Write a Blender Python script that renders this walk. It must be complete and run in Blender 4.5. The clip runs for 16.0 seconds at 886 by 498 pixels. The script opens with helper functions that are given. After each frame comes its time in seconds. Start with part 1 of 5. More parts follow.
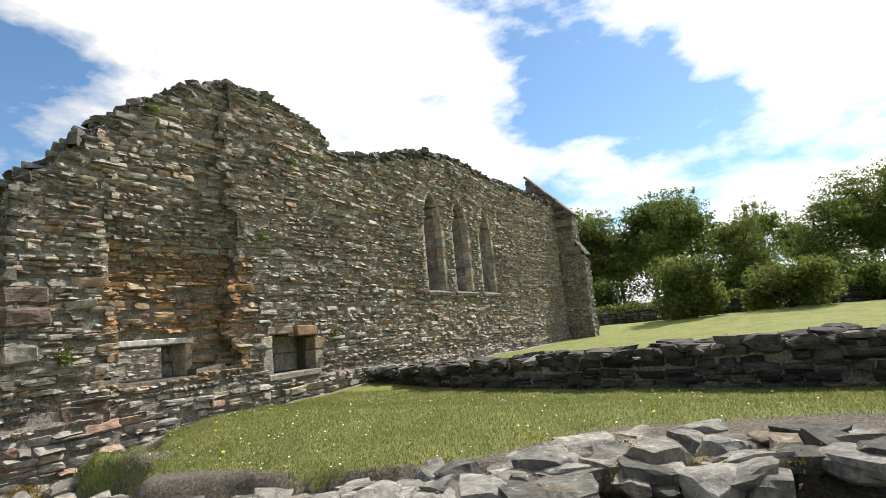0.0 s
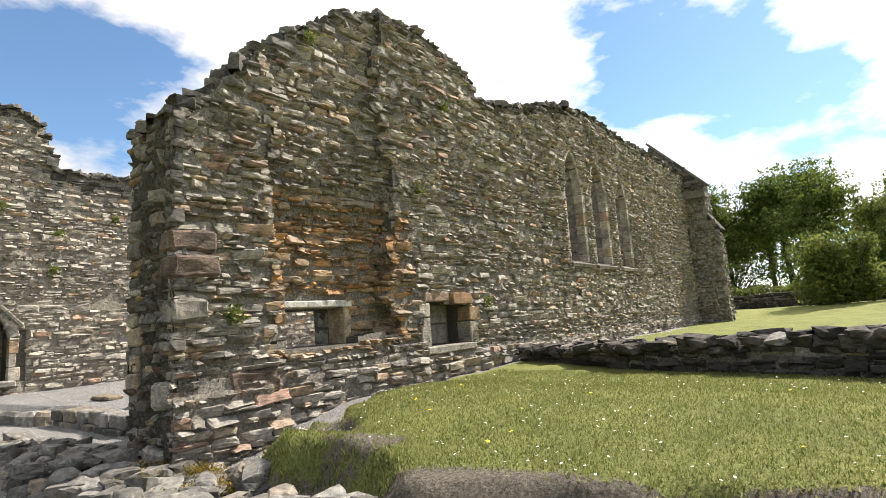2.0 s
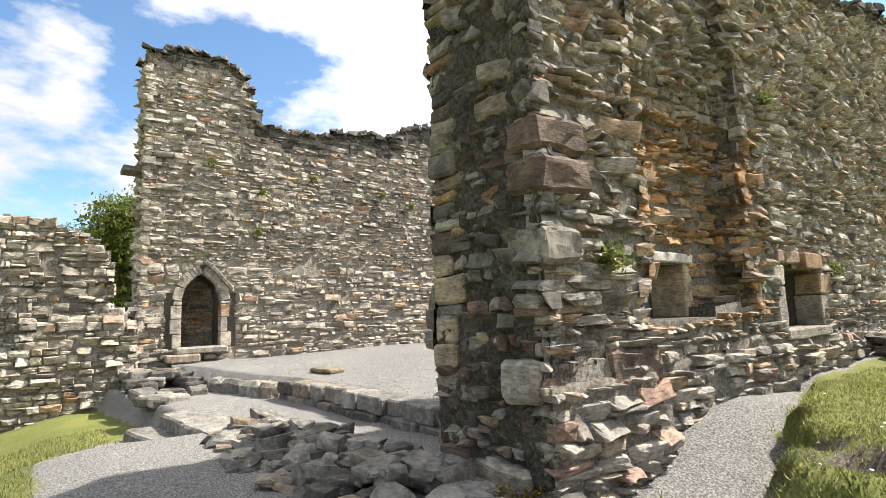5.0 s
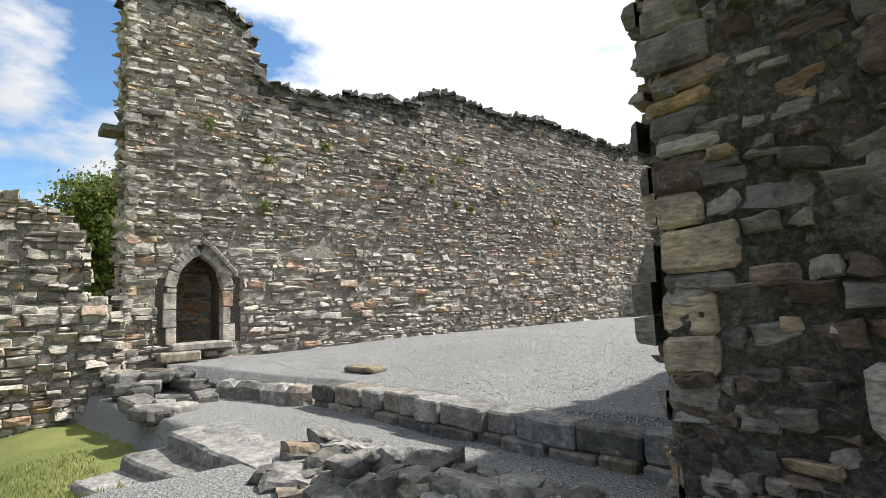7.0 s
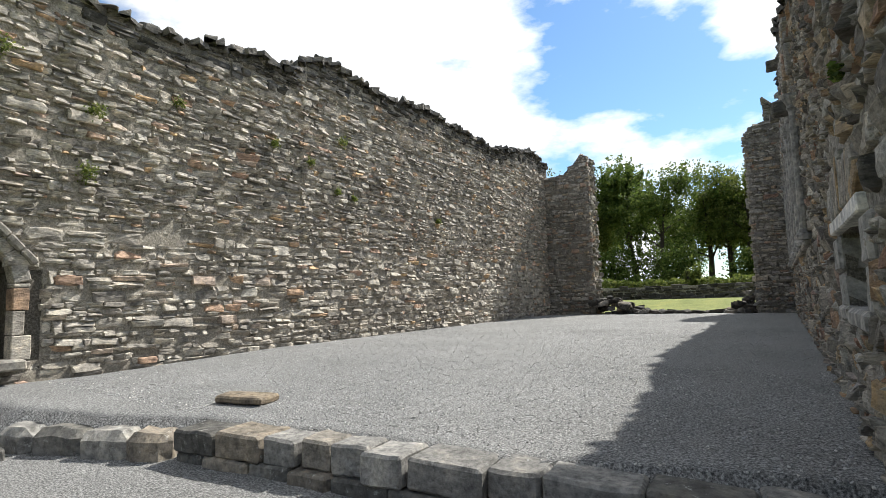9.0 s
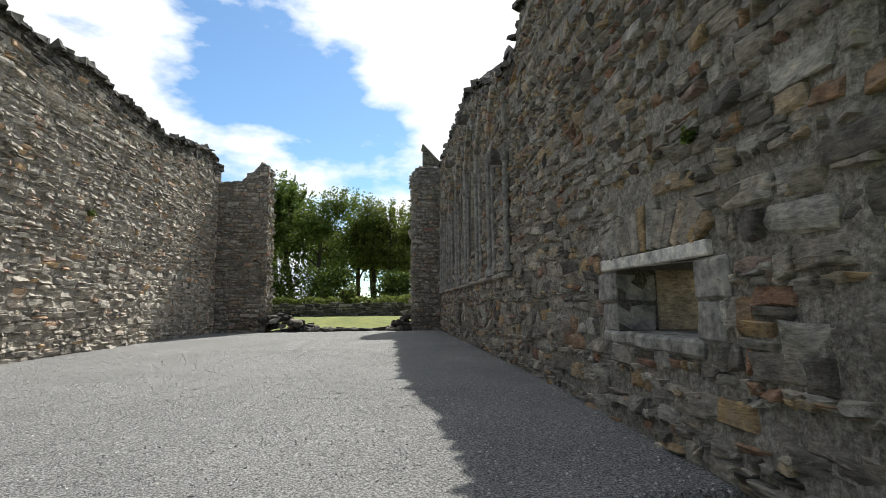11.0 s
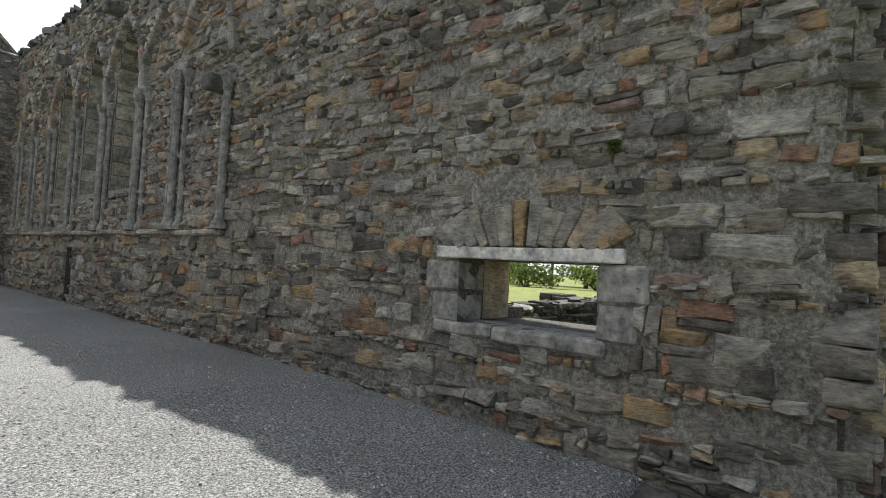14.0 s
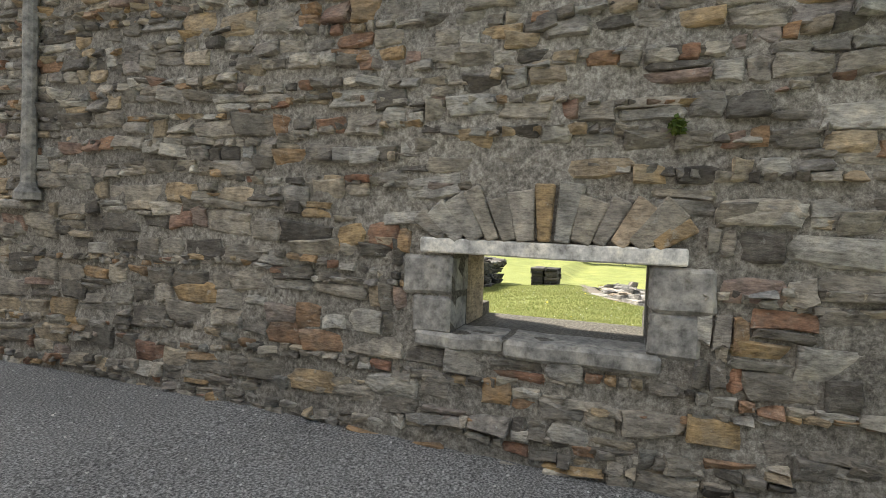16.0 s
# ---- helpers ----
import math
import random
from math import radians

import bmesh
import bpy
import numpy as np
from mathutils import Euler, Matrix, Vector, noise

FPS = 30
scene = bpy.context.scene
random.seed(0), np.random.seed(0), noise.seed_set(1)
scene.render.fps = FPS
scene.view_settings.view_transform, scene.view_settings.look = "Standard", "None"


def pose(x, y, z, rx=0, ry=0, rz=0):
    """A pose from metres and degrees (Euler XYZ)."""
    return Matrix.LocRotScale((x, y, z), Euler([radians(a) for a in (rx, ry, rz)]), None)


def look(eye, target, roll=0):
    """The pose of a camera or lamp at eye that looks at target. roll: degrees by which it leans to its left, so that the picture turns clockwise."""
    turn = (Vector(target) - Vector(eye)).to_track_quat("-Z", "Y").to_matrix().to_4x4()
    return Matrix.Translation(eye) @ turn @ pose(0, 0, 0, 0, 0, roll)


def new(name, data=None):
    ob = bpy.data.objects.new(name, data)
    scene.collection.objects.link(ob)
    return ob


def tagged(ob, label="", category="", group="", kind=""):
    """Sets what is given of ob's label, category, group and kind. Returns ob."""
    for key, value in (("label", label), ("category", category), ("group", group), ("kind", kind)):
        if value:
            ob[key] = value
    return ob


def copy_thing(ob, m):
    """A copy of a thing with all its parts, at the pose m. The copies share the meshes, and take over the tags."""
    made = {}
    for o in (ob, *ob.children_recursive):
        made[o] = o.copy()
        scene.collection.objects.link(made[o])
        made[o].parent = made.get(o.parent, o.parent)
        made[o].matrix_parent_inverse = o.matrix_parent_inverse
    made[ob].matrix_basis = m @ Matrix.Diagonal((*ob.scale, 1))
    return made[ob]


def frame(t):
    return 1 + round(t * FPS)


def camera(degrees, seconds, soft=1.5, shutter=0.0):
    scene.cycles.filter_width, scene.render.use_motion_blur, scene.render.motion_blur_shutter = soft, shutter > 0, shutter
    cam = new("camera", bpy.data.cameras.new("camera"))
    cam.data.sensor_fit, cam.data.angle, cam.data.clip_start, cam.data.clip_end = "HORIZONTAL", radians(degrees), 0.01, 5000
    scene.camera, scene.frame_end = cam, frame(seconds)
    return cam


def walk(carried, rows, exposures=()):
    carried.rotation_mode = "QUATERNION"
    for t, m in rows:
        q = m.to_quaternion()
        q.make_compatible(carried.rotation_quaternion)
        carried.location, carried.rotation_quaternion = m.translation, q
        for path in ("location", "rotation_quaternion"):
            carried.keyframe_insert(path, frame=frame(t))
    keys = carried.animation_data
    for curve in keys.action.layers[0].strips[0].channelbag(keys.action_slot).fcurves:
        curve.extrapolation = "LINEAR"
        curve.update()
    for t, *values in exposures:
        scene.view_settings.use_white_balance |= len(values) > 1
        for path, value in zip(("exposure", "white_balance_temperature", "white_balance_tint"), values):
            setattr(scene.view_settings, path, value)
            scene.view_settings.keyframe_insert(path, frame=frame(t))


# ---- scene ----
cam = camera(80.5, 16.0, soft=0.85)
PATH = [
    (0, (11.72, 0.394, 1.344), (10.694, 2.084, 1.649), -5.4),
    (0.5, (10.949, 0.488, 1.326), (9.84, 2.132, 1.588), -4.6),
    (1, (10.13, 0.64, 1.265), (8.895, 2.191, 1.526), -3.5),
    (1.5, (9.373, 0.696, 1.252), (8.09, 2.206, 1.522), -3.8),
    (2, (8.721, 0.704, 1.209), (7.466, 2.238, 1.478), -3.9),
    (2.5, (7.969, 0.744, 1.155), (6.563, 2.144, 1.411), -1.8),
    (3, (7.24, 0.68, 1.099), (5.822, 2.067, 1.353), -4.2),
    (3.5, (6.525, 0.706, 1.063), (5.059, 2.043, 1.313), -2.9),
    (4, (5.823, 0.657, 1.074), (4.31, 1.94, 1.33), -2.1),
    (4.5, (5.136, 0.63, 1.058), (3.641, 1.931, 1.321), -2.8),
    (5, (4.456, 0.616, 1.054), (2.874, 1.816, 1.293), -1.7),
    (5.2, (4.193, 0.59, 1.04), (2.611, 1.791, 1.276), -2.2),
    (7.3, (1.477, 0.586, 1.013), (-0.037, 1.88, 1.193), -2.0),
    (7.5, (1.234, 0.61, 1.018), (-0.278, 1.91, 1.179), -1.7),
    (8, (0.591, 0.694, 0.96), (-0.912, 2.003, 1.119), -1.7),
    (8.5, (-0.003, 0.975, 0.959), (-1.373, 2.424, 1.11), 1.3),
    (9, (-0.477, 1.124, 1.092), (-1.553, 2.8, 1.277), -1.8),
    (9.5, (-0.922, 1.29, 1.179), (-1.518, 3.187, 1.401), -3.1),
    (10, (-1.366, 1.473, 1.192), (-1.61, 3.443, 1.432), -3.4),
    (10.2, (-1.563, 1.491, 1.2), (-1.711, 3.472, 1.437), -1.8),
    (12.3, (-3.717, 2.289, 1.053), (-2.885, 4.103, 1.191), -0.7),
    (12.5, (-3.855, 2.483, 1.026), (-2.906, 4.237, 1.175), 0.9),
    (13, (-4.096, 2.954, 1.264), (-2.939, 4.578, 1.419), 2.8),
    (13.5, (-4.204, 3.335, 1.319), (-2.801, 4.75, 1.496), 3.8),
    (14, (-4.288, 3.755, 1.446), (-2.757, 5.04, 1.52), 3.1),
    (14.5, (-4.258, 4.294, 1.397), (-2.661, 5.495, 1.475), 1.3),
    (15, (-4.32, 4.803, 1.444), (-2.649, 5.898, 1.526), 2.0),
    (15.5, (-4.349, 5.376, 1.708), (-2.458, 6.021, 1.613), 2.9),
    (16, (-4.064, 5.786, 1.748), (-2.179, 6.451, 1.677), 2.4),
]
EXPOSURES = [(0, 0.58, 6600, 9), (2.5, 0.98, 6850, 11.5), (4, 1.2, 6850, 11.5), (5.1, 1.15, 6800, 11), (7.3, 0.75, 6250, 8.5), (8.5, 0.75, 6250, 8.5), (10, 0.38, 6400, 8), (12.5, 0.62, 6250, 7), (13, 0.64, 6300, 7), (14, 0.95, 6300, 7.5), (15, 1.25, 6500, 8.5), (16, 1.52, 6750, 9)]
walk(cam, [(t, look(eye, target, roll)) for t, eye, target, roll in PATH],
     exposures=EXPOSURES)

# ---- sun, sky ----
SUN_WAY = Vector((-0.275, -0.85, -1.0)).normalized()
sun_data = bpy.data.lights.new("sun", "SUN")
sun_data.energy, sun_data.angle, sun_data.color = 5.0, radians(0.6), (1.0, 0.95, 0.87)
sun = new("sun", sun_data)
sun.matrix_world = look((20, 60, 70), Vector((20, 60, 70)) + SUN_WAY)

world = bpy.data.worlds.new("world")
scene.world = world
world.use_nodes = True
nt = world.node_tree
bg = nt.nodes["Background"]
sky = nt.nodes.new("ShaderNodeTexSky")
sky.sky_type, sky.sun_disc = "NISHITA", False
sky.sun_elevation, sky.sun_rotation = math.asin(-SUN_WAY.z), math.atan2(-SUN_WAY.x, -SUN_WAY.y)
sky.ozone_density, sky.dust_density = 1.4, 0.3
tc = nt.nodes.new("ShaderNodeTexCoord")
mp = nt.nodes.new("ShaderNodeMapping")
mp.inputs["Scale"].default_value = (1.0, 1.0, 2.2)
mp.inputs["Location"].default_value = (0.35, 0.1, 0.0)
cn = nt.nodes.new("ShaderNodeTexNoise")
cn.inputs["Scale"].default_value, cn.inputs["Detail"].default_value, cn.inputs["Roughness"].default_value = 2.6, 9.0, 0.56
cr = nt.nodes.new("ShaderNodeValToRGB")
cr.color_ramp.elements[0].position, cr.color_ramp.elements[1].position = 0.435, 0.53
cr.color_ramp.elements[0].color = (0.0, 0.0, 0.0, 1)
mx = nt.nodes.new("ShaderNodeMixRGB")
# clouds shine brighter towards the sun
toward = nt.nodes.new("ShaderNodeVectorMath")
toward.operation = "DOT_PRODUCT"
toward.inputs[1].default_value = -SUN_WAY
nt.links.new(tc.outputs["Generated"], toward.inputs[0])
shine = nt.nodes.new("ShaderNodeMapRange")
for key, value in (("From Min", -0.5), ("From Max", 0.8), ("To Min", 2.2), ("To Max", 9.0)):
    shine.inputs[key].default_value = value
nt.links.new(toward.outputs["Value"], shine.inputs["Value"])
nt.links.new(shine.outputs["Result"], mx.inputs[2])
nt.links.new(tc.outputs["Generated"], mp.inputs["Vector"])
nt.links.new(mp.outputs["Vector"], cn.inputs["Vector"])
# gaps of blue and banks of cloud, by the way they lie
amount = cn.outputs["Fac"]
for way, lo, hi, gain in (((-0.27, 0.9, 0.335), 0.98, 0.998, -0.075), ((-0.92, 0.0, 0.4), 0.985, 0.999, -0.045), ((-0.07, 0.935, 0.36), 0.985, 0.999, -0.055), ((-0.6, 0.62, 0.5), 0.88, 0.99, 0.09), ((0.2, 0.88, 0.43), 0.93, 0.99, 0.07), ((-0.1, 0.98, 0.2), 0.985, 0.999, 0.05)):
    dot = nt.nodes.new("ShaderNodeVectorMath")
    dot.operation = "DOT_PRODUCT"
    dot.inputs[1].default_value = Vector(way).normalized()
    nt.links.new(tc.outputs["Generated"], dot.inputs[0])
    mr = nt.nodes.new("ShaderNodeMapRange")
    mr.interpolation_type = "SMOOTHSTEP"
    mr.inputs["From Min"].default_value, mr.inputs["From Max"].default_value = lo, hi
    mr.inputs["To Max"].default_value = gain
    nt.links.new(dot.outputs["Value"], mr.inputs["Value"])
    add = nt.nodes.new("ShaderNodeMath")
    nt.links.new(amount, add.inputs[0])
    nt.links.new(mr.outputs["Result"], add.inputs[1])
    amount = add.outputs[0]
nt.links.new(amount, cr.inputs["Fac"])
nt.links.new(cr.outputs["Color"], mx.inputs[0])
deep = nt.nodes.new("ShaderNodeMixRGB")
deep.blend_type, deep.inputs[0].default_value, deep.inputs[2].default_value = "MULTIPLY", 1.0, (0.82, 1.0, 1.1, 1)
nt.links.new(sky.outputs["Color"], deep.inputs[1])
nt.links.new(deep.outputs["Color"], mx.inputs[1])
nt.links.new(mx.outputs["Color"], bg.inputs["Color"])
bg.inputs["Strength"].default_value = 0.1


# ---- materials ----
def node(tree, kind, **values):
    n = tree.nodes.new(kind)
    for key, value in values.items():
        n.inputs[key].default_value = value
    return n


def ramp(tree, stops):
    r = tree.nodes.new("ShaderNodeValToRGB")
    while len(r.color_ramp.elements) < len(stops):
        r.color_ramp.elements.new(0.5)
    for e, (p, c) in zip(r.color_ramp.elements, stops):
        e.position, e.color = p, (*c, 1)
    return r


def base_material(name, rough=0.9):
    m = bpy.data.materials.new(name)
    m.use_nodes = True
    b = m.node_tree.nodes["Principled BSDF"]
    b.inputs["Roughness"].default_value = rough
    b.inputs["Specular IOR Level"].default_value = 0.25
    return m, m.node_tree, b


def cooler(c):
    """Takes some of the warmth out of a tone."""
    g = sum(c) / 3
    return (g * 0.22 + c[0] * 0.78, g * 0.22 + c[1] * 0.78, g * 0.22 + c[2] * 0.78)


def stone_material(name, stops, dirt=(0.05, 0.047, 0.04), dirt_amount=0.55, lichen=0.3, bump=0.6, grain=38.0, strata=True, smear=0.0):
    """Sandstone: a tone for each stone, bedding grain, dark crust in patches and pale lichen."""
    m, t, b = base_material(name, 0.92)
    L = t.links.new
    oi = t.nodes.new("ShaderNodeObjectInfo")
    ge = t.nodes.new("ShaderNodeNewGeometry")
    k = node(t, "ShaderNodeMath")
    k.operation = "MULTIPLY_ADD"
    k.inputs[1].default_value = 7.31
    fr = node(t, "ShaderNodeMath")
    fr.operation = "FRACT"
    L(ge.outputs["Random Per Island"], k.inputs[0])
    L(oi.outputs["Random"], k.inputs[2])
    L(k.outputs[0], fr.inputs[0])
    tone = ramp(t, [(p, cooler(c)) for p, c in stops])
    tone.color_ramp.interpolation = "LINEAR"
    L(fr.outputs[0], tone.inputs["Fac"])
    mp1 = node(t, "ShaderNodeMapping")
    mp1.inputs["Scale"].default_value = (1, 1, 3.2) if strata else (1, 1, 1)
    L(ge.outputs["Position"], mp1.inputs["Vector"])
    g1 = node(t, "ShaderNodeTexNoise", Scale=grain * 0.35, Detail=6.0, Roughness=0.7)
    L(mp1.outputs["Vector"], g1.inputs["Vector"])
    gr = ramp(t, [(0.28, (0.38, 0.37, 0.36)), (0.5, (0.95, 0.95, 0.95)), (0.74, (1.45, 1.43, 1.4))])
    L(g1.outputs["Fac"], gr.inputs["Fac"])
    mul = t.nodes.new("ShaderNodeMixRGB")
    mul.blend_type = "MULTIPLY"
    mul.inputs[0].default_value = 1.0
    L(tone.outputs["Color"], mul.inputs[1])
    L(gr.outputs["Color"], mul.inputs[2])
    # weathering blotches within each stone
    w1 = node(t, "ShaderNodeTexNoise", Scale=5.5, Detail=4.0, Roughness=0.6)
    L(ge.outputs["Position"], w1.inputs["Vector"])
    wr = ramp(t, [(0.33, (0.55, 0.55, 0.56)), (0.5, (1.0, 1.0, 1.0)), (0.66, (1.4, 1.36, 1.28))])
    L(w1.outputs["Fac"], wr.inputs["Fac"])
    mw = t.nodes.new("ShaderNodeMixRGB")
    mw.blend_type = "MULTIPLY"
    mw.inputs[0].default_value = 0.9
    L(mul.outputs["Color"], mw.inputs[1])
    L(wr.outputs["Color"], mw.inputs[2])
    mul = mw
    # dark crust
    d1 = node(t, "ShaderNodeTexNoise", Scale=0.55, Detail=9.0, Roughness=0.68)
    L(ge.outputs["Position"], d1.inputs["Vector"])
    dr = ramp(t, [(0.46, (0, 0, 0)), (0.66, (dirt_amount,) * 3)])
    L(d1.outputs["Fac"], dr.inputs["Fac"])
    md = t.nodes.new("ShaderNodeMixRGB")
    md.inputs[2].default_value = (*dirt, 1)
    L(dr.outputs["Color"], md.inputs[0])
    L(mul.outputs["Color"], md.inputs[1])
    # lichen
    l1 = node(t, "ShaderNodeTexNoise", Scale=9.0, Detail=5.0, Roughness=0.75)
    L(ge.outputs["Position"], l1.inputs["Vector"])
    lr = ramp(t, [(0.6, (0, 0, 0)), (0.7, (lichen,) * 3)])
    L(l1.outputs["Fac"], lr.inputs["Fac"])
    ml = t.nodes.new("ShaderNodeMixRGB")
    ml.inputs[2].default_value = (0.5, 0.5, 0.46, 1)
    L(lr.outputs["Color"], ml.inputs[0])
    L(md.outputs["Color"], ml.inputs[1])
    last = ml
    if smear:
        # old mortar and lime wash left on the stones
        s1 = node(t, "ShaderNodeTexNoise", Scale=3.2, Detail=8.0, Roughness=0.72)
        L(ge.outputs["Position"], s1.inputs["Vector"])
        sr = ramp(t, [(0.47, (0, 0, 0)), (0.58, (smear,) * 3)])
        L(s1.outputs["Fac"], sr.inputs["Fac"])
        last = t.nodes.new("ShaderNodeMixRGB")
        sc = ramp(t, [(0.3, (0.13, 0.12, 0.1)), (0.7, (0.36, 0.34, 0.29))])
        L(g1.outputs["Fac"], sc.inputs["Fac"])
        L(sr.outputs["Color"], last.inputs[0])
        L(ml.outputs["Color"], last.inputs[1])
        L(sc.outputs["Color"], last.inputs[2])
    L(last.outputs["Color"], b.inputs["Base Color"])
    bp = node(t, "ShaderNodeBump", Strength=bump, Distance=0.03)
    L(g1.outputs["Fac"], bp.inputs["Height"])
    g2 = node(t, "ShaderNodeTexNoise", Scale=grain * 2.2, Detail=4.0, Roughness=0.7)
    L(ge.outputs["Position"], g2.inputs["Vector"])
    bq = node(t, "ShaderNodeBump", Strength=bump * 0.7, Distance=0.008)
    L(g2.outputs["Fac"], bq.inputs["Height"])
    L(bp.outputs["Normal"], bq.inputs["Normal"])
    L(bq.outputs["Normal"], b.inputs["Normal"])
    return m


def speckle_material(name, stops, scale, bump=0.5, distance=0.01, big=0.4, rough=0.95, coarse=0.5):
    """Ground and mortar: colour by grain and by large soft patches."""
    m, t, b = base_material(name, rough)
    L = t.links.new
    ge = t.nodes.new("ShaderNodeNewGeometry")
    a = node(t, "ShaderNodeTexNoise", Scale=scale, Detail=5.0, Roughness=0.75)
    c = node(t, "ShaderNodeTexNoise", Scale=coarse, Detail=6.0, Roughness=0.6)
    for n in (a, c):
        L(ge.outputs["Position"], n.inputs["Vector"])
    r = ramp(t, stops)
    L(a.outputs["Fac"], r.inputs["Fac"])
    r2 = ramp(t, [(0.3, (1 - big,) * 3), (0.7, (1 + big * 0.5,) * 3)])
    L(c.outputs["Fac"], r2.inputs["Fac"])
    mu = t.nodes.new("ShaderNodeMixRGB")
    mu.blend_type = "MULTIPLY"
    mu.inputs[0].default_value = 1.0
    L(r.outputs["Color"], mu.inputs[1])
    L(r2.outputs["Color"], mu.inputs[2])
    L(mu.outputs["Color"], b.inputs["Base Color"])
    bp = node(t, "ShaderNodeBump", Strength=bump, Distance=distance)
    L(a.outputs["Fac"], bp.inputs["Height"])
    L(bp.outputs["Normal"], b.inputs["Normal"])
    return m


def leaf_material(name, stops):
    m, t, b = base_material(name, 0.6)
    ge = t.nodes.new("ShaderNodeNewGeometry")
    r = ramp(t, stops)
    t.links.new(ge.outputs["Random Per Island"], r.inputs["Fac"])
    t.links.new(r.outputs["Color"], b.inputs["Base Color"])
    tr = t.nodes.new("ShaderNodeBsdfTranslucent")
    t.links.new(r.outputs["Color"], tr.inputs["Color"])
    ms = t.nodes.new("ShaderNodeMixShader")
    ms.inputs[0].default_value = 0.5
    out = t.nodes["Material Output"]
    t.links.new(b.outputs[0], ms.inputs[1])
    t.links.new(tr.outputs[0], ms.inputs[2])
    t.links.new(ms.outputs[0], out.inputs["Surface"])
    return m


GREYS = [(0.0, (0.194, 0.178, 0.156)), (0.22, (0.356, 0.319, 0.26)), (0.45, (0.446, 0.408, 0.349)), (0.62, (0.327, 0.297, 0.267)),
         (0.78, (0.549, 0.497, 0.416)), (0.88, (0.446, 0.342, 0.223)), (0.95, (0.402, 0.238, 0.171)), (1.0, (0.505, 0.372, 0.223))]
M_OUT = stone_material("rubble_outer", GREYS, dirt_amount=0.45, smear=0.15, bump=1.0)
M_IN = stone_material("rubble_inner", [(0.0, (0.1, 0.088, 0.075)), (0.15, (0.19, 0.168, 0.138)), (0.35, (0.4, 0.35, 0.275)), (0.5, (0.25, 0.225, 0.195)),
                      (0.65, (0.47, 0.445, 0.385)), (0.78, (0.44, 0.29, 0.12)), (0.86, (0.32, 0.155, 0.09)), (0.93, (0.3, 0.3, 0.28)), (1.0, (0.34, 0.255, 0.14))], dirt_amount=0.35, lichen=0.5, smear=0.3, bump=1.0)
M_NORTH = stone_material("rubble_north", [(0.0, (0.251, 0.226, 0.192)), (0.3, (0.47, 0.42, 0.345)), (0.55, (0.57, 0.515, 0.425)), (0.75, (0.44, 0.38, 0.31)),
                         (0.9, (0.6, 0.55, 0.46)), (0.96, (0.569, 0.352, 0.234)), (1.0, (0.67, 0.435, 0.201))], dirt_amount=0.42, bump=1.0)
M_OCHRE = stone_material("scorched_rubble", [(0.0, (0.2, 0.138, 0.0875)), (0.3, (0.362, 0.237, 0.125)), (0.5, (0.413, 0.325, 0.213)), (0.7, (0.525, 0.25, 0.075)),
                         (0.85, (0.312, 0.213, 0.125)), (1.0, (0.575, 0.288, 0.0875))], dirt_amount=0.5, lichen=0.1)
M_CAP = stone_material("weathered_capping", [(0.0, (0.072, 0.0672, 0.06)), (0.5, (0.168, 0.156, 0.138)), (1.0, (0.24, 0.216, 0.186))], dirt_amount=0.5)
# Shade of the low wall's near face is put into these dark tones.
M_DARK = stone_material("shade_dark_rubble", [(0.0, (0.03, 0.028, 0.025)), (0.5, (0.07, 0.064, 0.056)), (1.0, (0.12, 0.105, 0.09))], dirt_amount=0.4)
M_ASHLAR = stone_material("dressed_sandstone", [(0.0, (0.2, 0.185, 0.16)), (0.5, (0.33, 0.3, 0.25)), (0.8, (0.27, 0.255, 0.225)), (1.0, (0.34, 0.26, 0.17))], dirt_amount=0.55, lichen=0.35, bump=0.7, strata=False)
M_PALE = stone_material("pale_concrete", [(0.0, (0.52, 0.5, 0.46)), (1.0, (0.6, 0.58, 0.54))], dirt_amount=0.25, lichen=0.1, bump=0.25, strata=False)
M_RENDER = stone_material("grey_cement_render", [(0.0, (0.25, 0.24, 0.22)), (1.0, (0.29, 0.275, 0.25))], dirt_amount=0.3, lichen=0.1, bump=0.25, strata=False)
M_ROCK = stone_material("fallen_stone", [(0.0, (0.09, 0.085, 0.075)), (0.4, (0.18, 0.17, 0.15)), (0.8, (0.3, 0.285, 0.255)), (1.0, (0.24, 0.18, 0.11))], dirt_amount=0.65, lichen=0.7, bump=0.9, strata=False)
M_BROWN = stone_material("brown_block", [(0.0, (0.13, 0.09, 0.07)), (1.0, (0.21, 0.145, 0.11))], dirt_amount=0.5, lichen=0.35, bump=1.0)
M_MORTAR = speckle_material("mortar_core", [(0.32, (0.09, 0.083, 0.07)), (0.5, (0.25, 0.23, 0.2)), (0.68, (0.48, 0.455, 0.4))], 22.0, bump=0.9, distance=0.03)
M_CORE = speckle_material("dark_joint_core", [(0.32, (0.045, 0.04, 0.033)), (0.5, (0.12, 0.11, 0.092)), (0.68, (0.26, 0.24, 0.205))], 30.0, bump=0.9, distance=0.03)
M_JOINT = speckle_material("eroded_joint", [(0.32, (0.09, 0.082, 0.07)), (0.5, (0.22, 0.2, 0.168)), (0.68, (0.42, 0.39, 0.33))], 26.0, bump=1.0, distance=0.03)
M_PALE_JOINT = speckle_material("pale_joint", [(0.32, (0.15, 0.135, 0.11)), (0.5, (0.34, 0.305, 0.25)), (0.68, (0.57, 0.52, 0.44))], 26.0, bump=1.0, distance=0.03)
